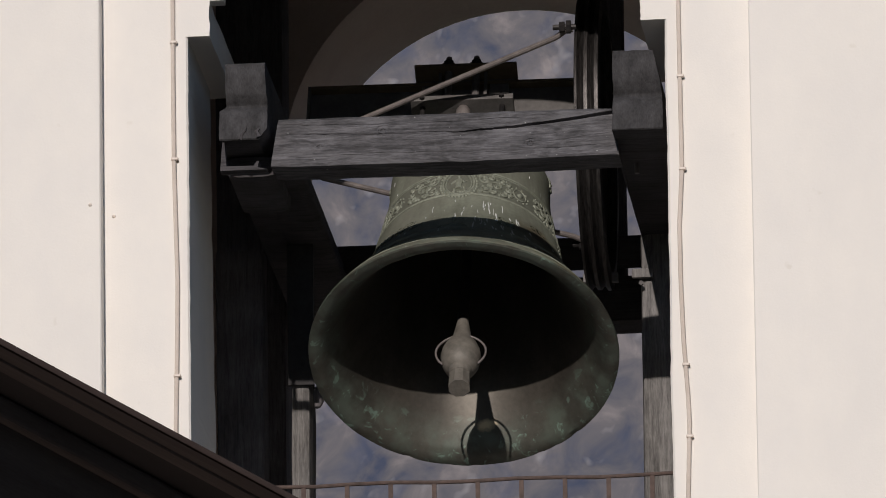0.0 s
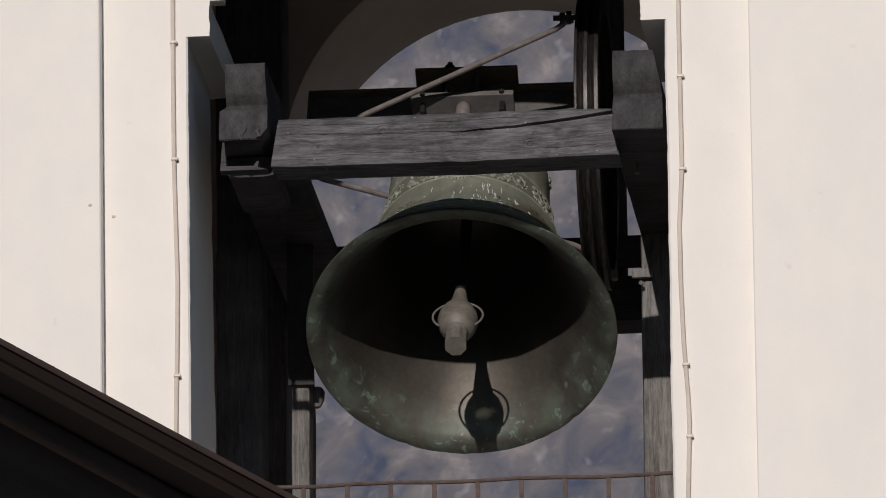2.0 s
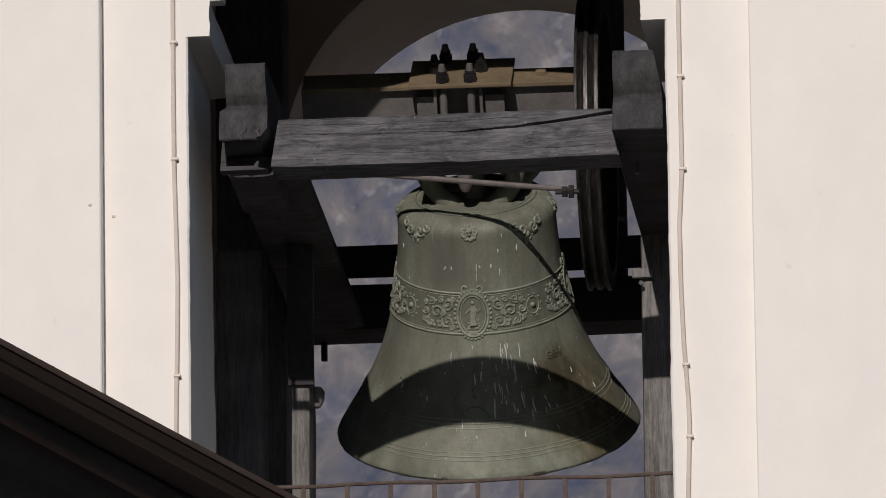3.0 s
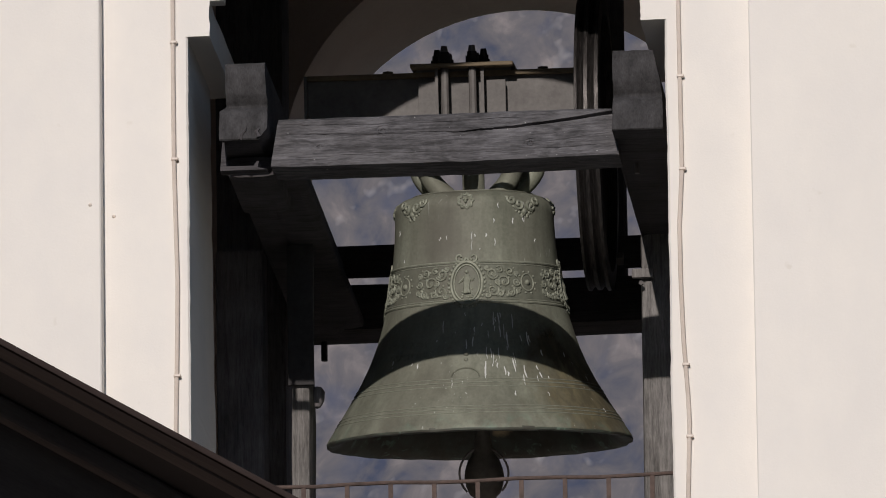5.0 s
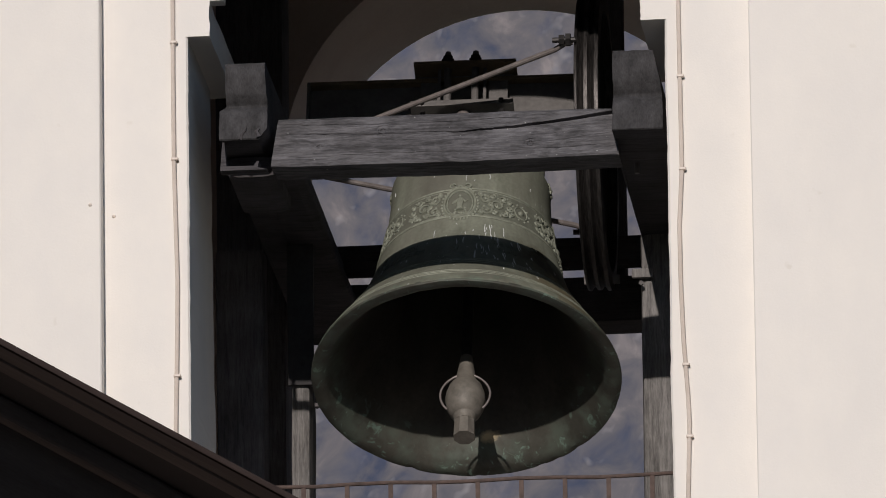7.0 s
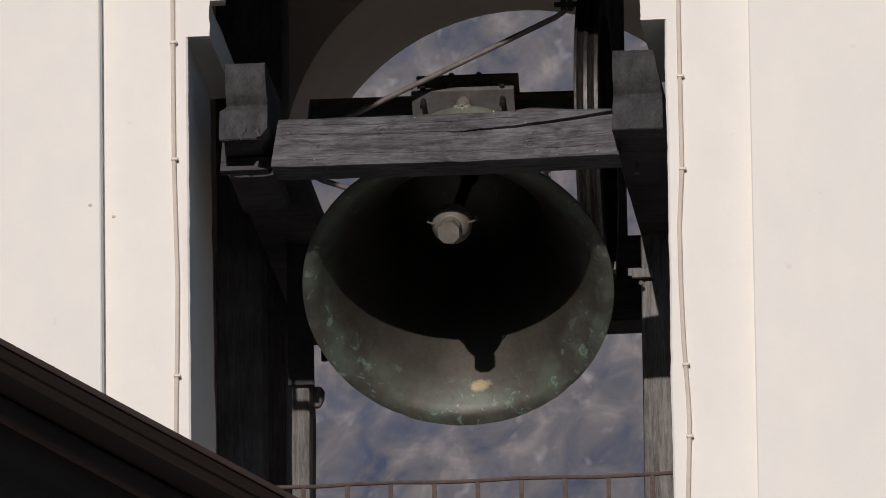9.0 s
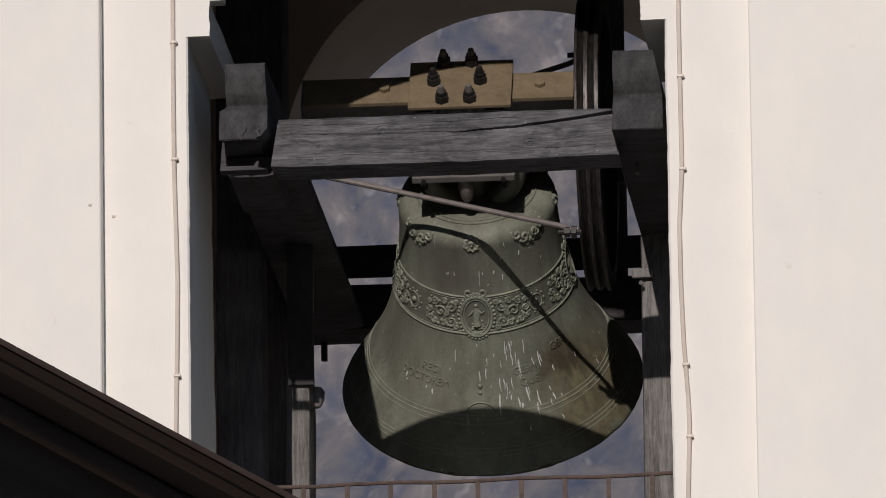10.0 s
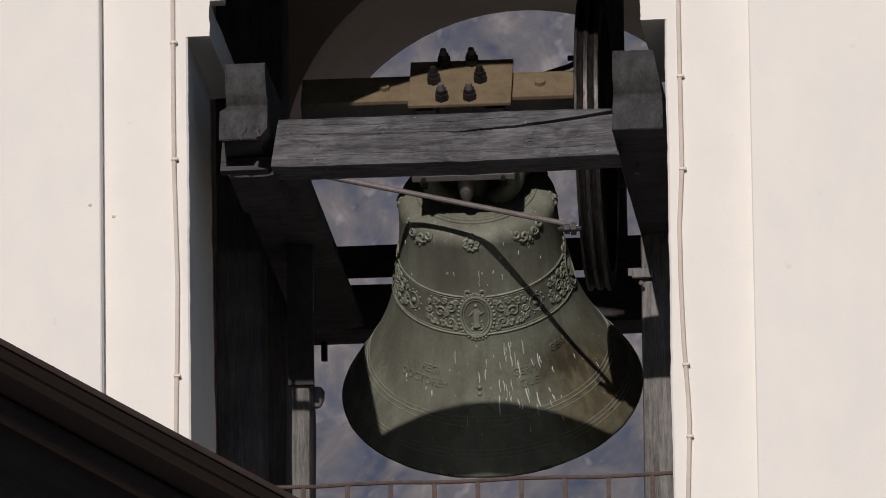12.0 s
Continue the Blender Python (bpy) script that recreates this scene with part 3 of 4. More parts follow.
def timber_frame():
    thing("cross_beam", old_beam(-0.521, 0.554, -1.28, -1.11, -0.386, -0.234), OAK_X, "weathered grey timber beam with cracks across the opening", "beam", smooth=True, at=UP)
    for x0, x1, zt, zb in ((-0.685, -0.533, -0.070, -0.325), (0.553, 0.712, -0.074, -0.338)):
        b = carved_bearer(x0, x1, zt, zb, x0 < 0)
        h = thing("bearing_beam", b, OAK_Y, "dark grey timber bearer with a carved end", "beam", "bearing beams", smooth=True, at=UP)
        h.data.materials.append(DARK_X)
        for f in h.data.polygons:  # all but the end is darker: shade put into the wood colour
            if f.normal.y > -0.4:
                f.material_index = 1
        if x0 < 0:  # a forked drying crack in the end grain
            part("end_crack", tube([(-0.618, -1.389, -0.325), (-0.612, -1.3895, -0.305), (-0.601, -1.388, -0.292), (-0.597, -1.387, -0.275)], [0.007, 0.005, 0.003, 0.001], 5), DARK_X, h)
            part("end_crack", tube([(-0.560, -1.389, -0.318), (-0.567, -1.3895, -0.300), (-0.558, -1.388, -0.288)], [0.009, 0.006, 0.002], 5), DARK_X, h)
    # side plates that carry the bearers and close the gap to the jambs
    thing("bearer_plate", hewn(-0.60, -0.463, -1.105, 1.05, -0.332, -0.288, 1, 0.003, 11.0), DARK_X, "dark timber plate beside the bearer", "beam", "bearer plates", at=UP)
    thing("bearer_plate", hewn(0.546, 0.556, -0.20, 1.05, -0.342, -0.24, 1, 0.003, 13.0), DARK_X, "dark timber plate beside the bearer", "beam", "bearer plates", at=UP)
    thing("bearer_plate", hewn(0.546, 0.556, -1.105, -0.20, -0.342, -0.24, 1, 0.003, 16.0), DARK_X, "dark timber plate beside the bearer", "beam", "bearer plates", at=UP)
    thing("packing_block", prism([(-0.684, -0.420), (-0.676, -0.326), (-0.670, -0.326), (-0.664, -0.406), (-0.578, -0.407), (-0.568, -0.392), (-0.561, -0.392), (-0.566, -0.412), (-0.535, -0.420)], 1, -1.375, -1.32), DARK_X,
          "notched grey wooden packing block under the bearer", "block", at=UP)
    # added under the bearer to stop sun leaking onto the post
    thing("sun_stop_beam", hewn(-0.68, -0.525, -1.20, -0.75, -0.396, -0.331, 1, 0.004, 15.0), DARK_X, "dark timber added under the bearer to stop the sun", "beam", at=UP)
    # dark board put in for the shadow over the post head
    thing("shade_board", hewn(-0.604, -0.520, -0.102, -0.084, -0.803, -0.336, 2, 0.002, 12.0, bevel=0.004), POST_SHADE, "dark board standing for the shadow on the post head", "board", at=UP)
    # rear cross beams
    thing("rear_beam", hewn(-0.95, 0.90, 1.2, 1.235, -0.112, -0.004, 0, 0.003, 3.0, bevel=0.004), DARK_X, "dark upper cross beam behind the bell", "beam", "rear beams", at=UP)
    thing("rear_beam", hewn(-0.95, 0.90, 1.2, 1.40, -0.300, -0.138, 0, 0.004, 4.0), DARK_X, "dark lower cross beam behind the bell", "beam", "rear beams", at=UP)
    thing("beam_spacer", box(-0.72, -0.538, 1.203, 1.232, -0.142, -0.10, 0.004), DARK_X, "dark wooden spacer between two beams", "block", at=UP)
    thing("beam_bolt", tube([(-0.612, 1.22, -0.33), (-0.612, 1.22, -0.395)], 0.011, 8), IRON, "dark iron bolt hanging from a beam", "bolt", at=UP)
    # posts
    left = thing("post", hewn(-0.598, -0.532, -0.08, 0.10, -2.05, -0.325, 2, 0.007, 6.0), OAK_Z, "weathered grey timber post with a sunlit foot", "post", "posts", at=UP)
    knob = part("peg", lathe([(0.0, 0.02), (0.018, 0.014), (0.026, 0.0), (0.024, -0.03), (0.012, -0.05), (0, -0.055)], 12), DARK_Z, left, "dark wooden peg", True)
    knob.matrix_basis = pose(-0.522, 0.02, -0.80)
    thing("post", hewn(0.540, 0.70, -0.08, 0.10, -2.05, -0.338, 2, 0.006, 8.0), OAK_Z, "weathered grey timber post with a sunlit foot", "post", "posts", at=UP)
    thing("post", hewn(-0.95, -0.715, 1.0, 1.2, -2.05, 2.0, 2, 0.006, 9.0), DARK_Z, "dark rear timber post", "post", "posts", at=UP)
    thing("post", hewn(0.56, 0.75, 1.0, 1.2, -2.05, 0.3, 2, 0.006, 10.0), DARK_Z, "dark rear timber post", "post", "posts", at=UP)
    thing("post", hewn(0.297, 0.402, 1.24, 1.36, -0.14, 2.0, 2, 0.004, 14.0), DARK_Z, "dark upright timber on the rear beam", "post", "posts", at=UP)
    thing("post", hewn(-0.85, -0.690, 0.0, 0.16, -2.05, -0.325, 2, 0.006, 17.0), DARK_Z, "dark timber post beside the wall", "post", "posts", at=UP)
    for x, y, zz in ((-0.645, -0.9, -0.345), (0.60, -0.98, -0.352)):
        thing("bolt", tube([(x, y, zz + 0.03), (x, y, zz - 0.02)], 0.008, 8), ROD, "pale iron bolt under the timber bearer", "bolt", "bearer bolts", at=UP)
    br = thing("bracket", box(0.515, 0.585, -0.10, -0.08, -0.485, -0.455, 0.003), OAK_Z, "small grey bracket on the post", "bracket", at=UP)
    part("bolt_head", hexnut((0.545, -0.104, -0.505), (0, -1, 0), 0.008, 0.01), IRON, br)


def railing():
    h = holder("railing", UP @ pose(0, -1.30, -1.429), "rusty thin iron railing across the opening", "railing")
    part("handrail", tube([(-0.775 + 1.503 * k / 12, 0, 0.003 * math.sin(k * 1.7)) for k in range(13)], 0.0065, 8), RUST, h)
    for k in range(11):
        x = -0.712 + 0.1365 * k
        part("bar", box(x - 0.007, x + 0.007, -0.004, 0.004, -0.62, -0.004), RUST, h)


def near_roof():
    """The eaves of a roof standing before the tower, seen from below."""
    a, b = Vector((-0.493, -2.770)), Vector((0.268, -3.217))
    d = (b - a).normalized()
    ang = math.degrees(math.atan2(-d.y, d.x))
    h = holder("house_roof", pose(a.x, -8.6, PZ + a.y, 0, ang, 0), "dark brown wooden eaves of a neighbouring house", "roof")
    part("fascia", box(-4, 3, 0.00, 0.03, -0.016, 0.0, 0.004), EAVE, h)
    part("roof_covering", box(-4, 3, 0.03, 4.0, -0.004, -0.0005), EAVE_DARK, h)
    part("soffit_board", box(-4, 3, 0.032, 0.20, -0.016, -0.005, 0.004), EAVE_SOFT, h)
    part("soffit_board", box(-4, 3, 0.205, 0.36, -0.022, -0.006, 0.004), EAVE_SOFT, h)
    # this board's dark tone stands for the deep shadow under the eaves
    part("soffit_board", box(-4, 3, 0.365, 0.80, -0.020, -0.006, 0.004), EAVE_DARK, h)
    part("rafter", box(-4, 3, 0.70, 0.80, -0.075, -0.020, 0.02, 4), EAVE_SOFT, h)
    part("gable_wall", box(-4, 3, 0.95, 4.0, -3.0, -0.010), EAVE_SOFT, h)


# ---- the bell ----
PROFILE = [(0.0, 0.165), (0.10, 0.165), (0.165, 0.167), (0.205, 0.171), (0.232, 0.180), (0.250, 0.195), (0.258, 0.215), (0.2585, 0.26), (0.261, 0.31), (0.268, 0.385),
           (0.275, 0.43), (0.284, 0.49), (0.295, 0.54), (0.303, 0.575), (0.316, 0.62), (0.333, 0.67), (0.354, 0.72), (0.380, 0.772), (0.407, 0.82), (0.437, 0.868), (0.468, 0.918), (0.490, 0.952), (0.497, 0.968), (0.496, 0.975)]


def radius_at(l):
    for (r0, l0), (r1, l1) in zip(PROFILE[4:], PROFILE[5:]):
        if l0 <= l <= l1:
            return r0 + (r1 - r0) * (l - l0) / (l1 - l0)
    return 0.25


def on_bell(beta, l, lift=0.0):
    """A place on the bell's outside: beta degrees from its front, l metres under the swing axis."""
    r = radius_at(l) + lift
    return Vector((r * math.sin(radians(beta)), -r * math.cos(radians(beta)), -l))


def spiral(beta, l, size, turn, start_a, sign=1, lift=0.0016, n=18):
    """A scroll lying on the bell: points of a spiral round (beta, l)."""
    pts = []
    r = radius_at(l)
    for k in range(n):
        f = k / (n - 1)
        a, q = start_a + sign * turn * f, size * (1 - 0.82 * f)
        pts.append(on_bell(beta + math.degrees(q * math.cos(a) / r), l + q * math.sin(a), lift))
    return pts


def boss(beta, l, r, lift=0.0, bm=None):
    b2 = bmesh.new()
    bmesh.ops.create_uvsphere(b2, u_segments=10, v_segments=6, radius=r)
    b2.transform(Matrix.Translation(on_bell(beta, l, lift - 0.12 * r)))
    return join(bm, b2)


def bell_text(words, beta, l, size, body):
    """Cast letters laid round the bell."""
    cu = bpy.data.curves.new("letters", "FONT")
    cu.body, cu.size, cu.extrude, cu.align_x = words, size, 0.0022, "CENTER"
    ob = new("letters", cu)
    me = bpy.data.meshes.new_from_object(ob.evaluated_get(bpy.context.evaluated_depsgraph_get()))
    bpy.data.objects.remove(ob)
    bpy.data.curves.remove(cu)
    r = radius_at(l)
    for v in me.vertices:
        v.co = on_bell(beta + math.degrees(v.co.x / r), l - v.co.y, v.co.z + 0.0008)
    me.materials.clear()
    me.materials.append(BRONZE)
    o = new("inscription", me)
    o.parent = body
    return o


def bell():
    h = holder("church_bell", UP, "green-grey patinated bronze bell swinging on a steel yoke", "bell")
    fine = []
    for (r0, l0), (r1, l1) in zip(PROFILE, PROFILE[1:]):
        n = 3 if l0 > 0.2 else 1
        fine += [(r0 + (r1 - r0) * k / n, l0 + (l1 - l0) * k / n) for k in range(n)]
    fine.append(PROFILE[-1])
    inner = [(0.478, 0.977), (0.455, 0.968), (0.435, 0.945), (0.405, 0.905), (0.365, 0.84), (0.325, 0.765), (0.292, 0.68), (0.268, 0.58), (0.250, 0.48), (0.234, 0.36), (0.216, 0.30), (0.188, 0.258), (0.15, 0.232), (0.10, 0.216), (0.05, 0.211), (0.0, 0.21)]
    bm = lathe([(r, -l) for r, l in fine + inner], 144)
    for v in bm.verts:  # a nicked, uneven lip
        if v.co.z < -0.955:
            k = noise.noise(v.co * 14) * 0.004 + max(0.0, noise.noise(v.co * 37) - 0.25) * 0.012
            v.co.z += k
    body = part("bell_body", bm, BRONZE, h, "green-grey patinated bronze bell body", True)
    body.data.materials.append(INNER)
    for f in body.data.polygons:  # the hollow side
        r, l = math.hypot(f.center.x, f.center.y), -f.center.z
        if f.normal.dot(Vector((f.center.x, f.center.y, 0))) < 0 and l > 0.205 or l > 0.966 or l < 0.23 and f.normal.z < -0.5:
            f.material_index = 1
    for l, w in ((0.409, 0.0042), (0.417, 0.0018), (0.541, 0.0044), (0.533, 0.0018), (0.80, 0.0018), (0.812, 0.0024), (0.826, 0.0018), (0.893, 0.0018), (0.904, 0.0022), (0.916, 0.0018)):
        part("ring_moulding", tube([on_bell(360 * k / 96, l, 0.0) for k in range(96)], w, 6, closed=True), RELIEF, body, smooth=True)
    for r in (0.165, 0.180, 0.196):
        part("ring_moulding", tube([(r * math.sin(2 * math.pi * k / 72), r * math.cos(2 * math.pi * k / 72), -0.168) for k in range(72)], 0.003, 6, closed=True), BRONZE, body, smooth=True)
    # scrollwork frieze in bays between medallions
    for bay in range(4):
        b0 = bay * 90 - 2
        for s in (-1, 1):
            for off, l, sz, a in ((17, 0.447, 0.021, 0.4), (17, 0.503, 0.021, -0.4), (25, 0.475, 0.024, 2.2), (29, 0.440, 0.014, 1.0), (29, 0.510, 0.014, -1.0), (22, 0.515, 0.012, 2.5), (22, 0.435, 0.012, -2.5), (33.5, 0.475, 0.013, 0.2), (34, 0.447, 0.009, 1.5), (34, 0.503, 0.009, -1.5), (20.5, 0.475, 0.010, 1.0), (13.5, 0.430, 0.009, 0.3), (13.5, 0.520, 0.009, -0.3)):
                bm = tube(spiral(b0 + s * off, l, sz, 8.5, a if s > 0 else math.pi - a, s), 0.0036, 5)
                part("scroll", boss(b0 + s * off, l, 0.0042, 0.001, bm), RELIEF, body, smooth=True)
            bm = bmesh.new()
            for k in range(26):  # leaves along the runners
                bm = boss(b0 + s * (12.5 + 0.83 * k), 0.475 + 0.046 * math.sin(k * 2.3), 0.0038 + 0.0014 * (k % 3), 0.0, bm)
            tagged(part("frieze_foliage", bm, RELIEF, body, smooth=True), kind="stuff")
        bm = boss(b0 + 42, 0.475, 0.010, 0.0)
        bm = tube([on_bell(b0 + 42 + math.degrees(0.024 * math.cos(a) / 0.28), 0.475 + 0.028 * math.sin(a), 0.0008) for a in [2 * math.pi * k / 20 for k in range(20)]], 0.0028, 5, bm, True)
        for k in range(10):
            a = 2 * math.pi * k / 10
            bm = boss(b0 + 42 + math.degrees(0.034 * math.cos(a) / 0.28), 0.475 + 0.036 * math.sin(a), 0.0042, 0.0, bm)
        part("rosette", bm, RELIEF, body, smooth=True)
        # oval medallion with a plain raised figure
        bm = None
        for rx, ry, w in ((0.050, 0.070, 0.0058), (0.041, 0.060, 0.0030)):
            bm = tube([on_bell(b0 + math.degrees(rx * math.cos(a) / 0.28), 0.478 + ry * math.sin(a), 0.0012) for a in [2 * math.pi * k / 32 for k in range(32)]], w, 6, bm, True)
        for k in range(34):
            a = 2 * math.pi * k / 34
            bm = boss(b0 + math.degrees(0.058 * math.cos(a) / 0.28), 0.478 + 0.080 * math.sin(a), 0.0058, 0.0, bm)
        bm = tube(spiral(b0 - 4.5, 0.393, 0.020, 6, 0.0, 1), 0.0042, 5, bm)
        bm = tube(spiral(b0 + 4.5, 0.393, 0.020, 6, math.pi, -1), 0.0042, 5, bm)
        rng = random.Random(bay)  # a worn plain group in low relief
        bm = boss(b0, 0.441, 0.0070, -0.001, bm)
        bm = tube([on_bell(b0 + d, l, -0.004) for d, l in ((0.2, 0.450), (0.4, 0.468), (-0.3, 0.490), (0.2, 0.514))], [0.008, 0.0135, 0.0115, 0.015], 8, bm)
        for sd in (-1, 1):
            bm = tube([on_bell(b0 + sd * d, l, 0.0) for d, l in ((1.2, 0.458), (3.6, 0.470), (5.2, 0.462 if sd > 0 else 0.478))], [0.005, 0.0045, 0.003], 6, bm)
        for k in range(12):
            bm = boss(b0 + rng.uniform(-6, 6), rng.uniform(0.485, 0.528), rng.uniform(0.003, 0.006), -0.001, bm)
        part("medallion", bm, RELIEF, body, smooth=True)
    # leafy swags and small wreathed masks under the shoulder
    for k in range(8):
        b0 = k * 45 - 2
        if k % 2:
            bm = boss(b0, 0.240, 0.012, -0.003)
            for s in (-1, 1):
                bm = tube(spiral(b0 + s * 5.0, 0.218, 0.019, 7, 0.5 if s > 0 else math.pi - 0.5, s), 0.0052, 5, bm)
                bm = tube(spiral(b0 + s * 10.5, 0.203, 0.016, 7, -0.5 if s > 0 else math.pi + 0.5, s), 0.0046, 5, bm)
                for j in range(7):
                    f = j / 6
                    bm = boss(b0 + s * 14 * f, 0.250 - 0.055 * f * f + 0.004 * (j % 2), 0.0075 - 0.0025 * f, -0.002, bm)
                bm = boss(b0 + s * 2.2, 0.257, 0.007, -0.002, bm)
        else:
            bm = boss(b0, 0.204, 0.0105, -0.003)
            for db, l in ((-1.1, 0.202), (1.1, 0.202), (0, 0.211)):
                bm = boss(b0 + db, l, 0.0042, 0.005, bm)
            ring = []
            for j in range(54):  # a scalloped wreath
                a = 2 * math.pi * j / 54
                w = 0.022 + 0.0032 * math.cos(9 * a)
                ring.append(on_bell(b0 + math.degrees(w * math.cos(a) / 0.257), 0.207 + w * math.sin(a), 0.0006))
            bm = tube(ring, 0.0050, 6, bm, True)
        part("garland", bm, RELIEF, body, smooth=True)
    for words, b0, l in (("REGI", -30.5, 0.686), ("DOCTOREM", -34, 0.724), ("GERM", 24, 0.690), ("QUE", 25, 0.728), ("GERI", 48, 0.655)):
        bell_text(words, b0, l, 0.034, body)
    for k in range(5):  # worn letters that cannot be read
        bm = tube([on_bell(-53 + 3.4 * k, 0.668, 0.0004), on_bell(-53 + 3.4 * k, 0.690, 0.0004)], 0.0024, 5)
        part("worn_letter", bm, BRONZE, body)
    # foundry mark on the front
    bm = tube([on_bell(-2 + math.degrees(0.045 * math.cos(a) / 0.39), 0.792 - 0.03 * abs(math.sin(a)), 0.001) for a in [math.pi * k / 14 for k in range(15)]], 0.003, 5)
    for l, r in ((0.715, 0.010), (0.735, 0.008)):
        bm = boss(-2, l, r, -0.002, bm)
    part("foundry_mark", bm, BRONZE, body, smooth=True)
    # runs of bird droppings, dried on the bronze
    rng = random.Random(5)
    bm = bmesh.new()
    spots = [(rng.gauss(17, 8), rng.uniform(0.575, 0.80), rng.uniform(0.010, 0.050)) for k in range(36)]
    spots += [(rng.uniform(-25, 34), rng.uniform(0.20, 0.34), rng.uniform(0.005, 0.035)) for k in range(9)]
    spots += [(rng.uniform(-70, 70), rng.choice((rng.uniform(0.19, 0.39), rng.uniform(0.57, 0.90))), rng.uniform(0.004, 0.018)) for k in range(20)]
    spots += [(-2.0, 0.665, 0.034), (-16, 0.60, 0.042), (-3, 0.575, 0.012), (33, 0.79, 0.018), (40, 0.70, 0.02), (36, 0.845, 0.014), (2, 0.31, 0.03)]
    for b0, l0, size in spots:
        w0 = rng.uniform(0.0012, 0.0027)
        n = 7
        prev = None
        for j in range(n):
            f = j / (n - 1)
            half = w0 * (math.sin(math.pi * (0.12 + 0.8 * f)) ** 0.6) * rng.uniform(0.7, 1.2)
            l = min(l0 + size * f, 0.955)
            dx = 0.0012 * math.sin(5 * f + b0)
            rr = radius_at(l)
            row = [bm.verts.new(on_bell(b0 + math.degrees((dx + q * half) / rr), l, 0.0016 if q == 0 else 0.0003)) for q in (-1, 0, 1)]
            if prev:
                for q in (0, 1):
                    bm.faces.new((prev[q], prev[q + 1], row[q + 1], row[q]))
            prev = row
    tagged(part("dropping_crust", bm, DROPPING, body, "dried white bird droppings", True), kind="stuff")
    # crown loops
    for sx, y0, reach in ((-1, -0.055, 0.085), (1, -0.055, 0.075), (-1, 0.06, 0.115), (1, 0.06, 0.135)):
        pts = []
        for q in range(13):
            f = q / 12
            pts.append((sx * (0.065 + reach * math.sin(f * math.pi * 0.72)), y0 * (1 + 0.25 * f), -0.19 + 0.185 * f))
        part("crown_loop", tube(pts, [0.037 - 0.005 * math.sin(q / 12 * math.pi) for q in range(13)], 12), BRONZE, h, smooth=True)
    part("crown_post", lathe([(0.0, -0.18), (0.055, -0.175), (0.036, -0.14), (0.036, 0.0), (0, 0.0)], 16), BRONZE, h, smooth=True)
    return h, body


def yoke(h):
    y = part("yoke_beam", box(-0.53, 0.345, -0.045, 0.045, 0.047, 0.222, 0.002), STEEL, h, "grey painted steel yoke beam")
    part("top_flange", box(-0.53, 0.345, -0.069, 0.069, 0.222, 0.238, 0.003), TAN, y)
    part("bottom_flange", box(-0.53, 0.345, -0.088, 0.088, 0.030, 0.047, 0.003), STEEL, y)
    part("end_plate", box(-0.540, -0.530, -0.069, 0.069, 0.030, 0.238, 0.002), STEEL, y)
    for x in (-0.27, 0.235):
        b = hexnut((x, 0.0, 0.245), (0, 0, 1), 0.019, 0.014)
        part("flange_bolt", b, TAN, y)
    p = part("saddle_plate", box(-0.188, 0.146, -0.130, 0.117, 0.246, 0.259, 0.003), TAN, h, "tan painted steel saddle plate")
    part("saddle_riser", box(-0.175, 0.133, -0.065, 0.065, 0.238, 0.246), STEEL, p)
    lower = part("clamp_plate", box(-0.188, 0.146, -0.203, 0.203, 0.006, 0.029, 0.003), STEEL, h, "grey steel clamp plate under the yoke")
    for x in (-0.150, 0.108):
        for s in (-1, 1):
            part("clamp_bolt", hexnut((x, s * 0.207, 0.016), (0, 1, 0), 0.009, 0.012), IRON, lower)
            part("hanger_bolt", tube([(x, s * 0.17, 0.006), (x, s * 0.17, -0.04)], 0.009, 8), IRON, lower)
    for x0, x1 in ((-0.166, -0.104), (0.056, 0.118)):
        for s in (-1, 1):
            part("cheek_plate", box(x0, x1, min(s * 0.074, s * 0.084), max(s * 0.074, s * 0.084), 0.030, 0.205, 0.001, 1), STEEL, h)
    for x, w, r in ((-0.078, -0.098, 0.0125), (0.012, -0.098, 0.0125), (-0.078, 0.098, 0.0125), (0.012, 0.098, 0.0125), (-0.108, 0.0, 0.0125), (0.043, 0.0, 0.0125)):
        low = 0.0 if abs(w) > 0.01 else 0.24
        rod = part("hanger_rod", tube([(x, w, low), (x, w, 0.302), (x, w, 0.318)], [r, r, r * 0.75], 10), STEEL if abs(w) > 0.01 else IRON, h, smooth=True)
        part("nut", hexnut((x, w, 0.271), (0, 0, 1), 0.023, 0.024), IRON, rod)
        part("nut", hexnut((x, w, 0.290), (0, 0, 1), 0.018, 0.014), IRON, rod)
    for x in (-0.105, 0.044):
        part("stay_strip", box(x - 0.005, x + 0.005, -0.102, -0.094, 0.0, 0.246), STEEL, h)
    eye = part("clapper_bolt", lathe([(0, 0.05), (0.014, 0.048), (0.024, 0.03), (0.026, 0.0), (0.021, -0.04), (0.012, -0.055), (0, -0.055)], 14), ROD, h, "rounded iron bolt head", True)
    eye.matrix_basis = pose(-0.018, -0.165, -0.040)
    # trunnions
    part("trunnion", tube([(-0.53, 0, 0.0), (-0.63, 0, 0.0)], 0.03, 14), IRON, h)
    part("trunnion", tube([(0.345, 0, 0.0), (0.66, 0, 0.0)], 0.03, 14), IRON, h)
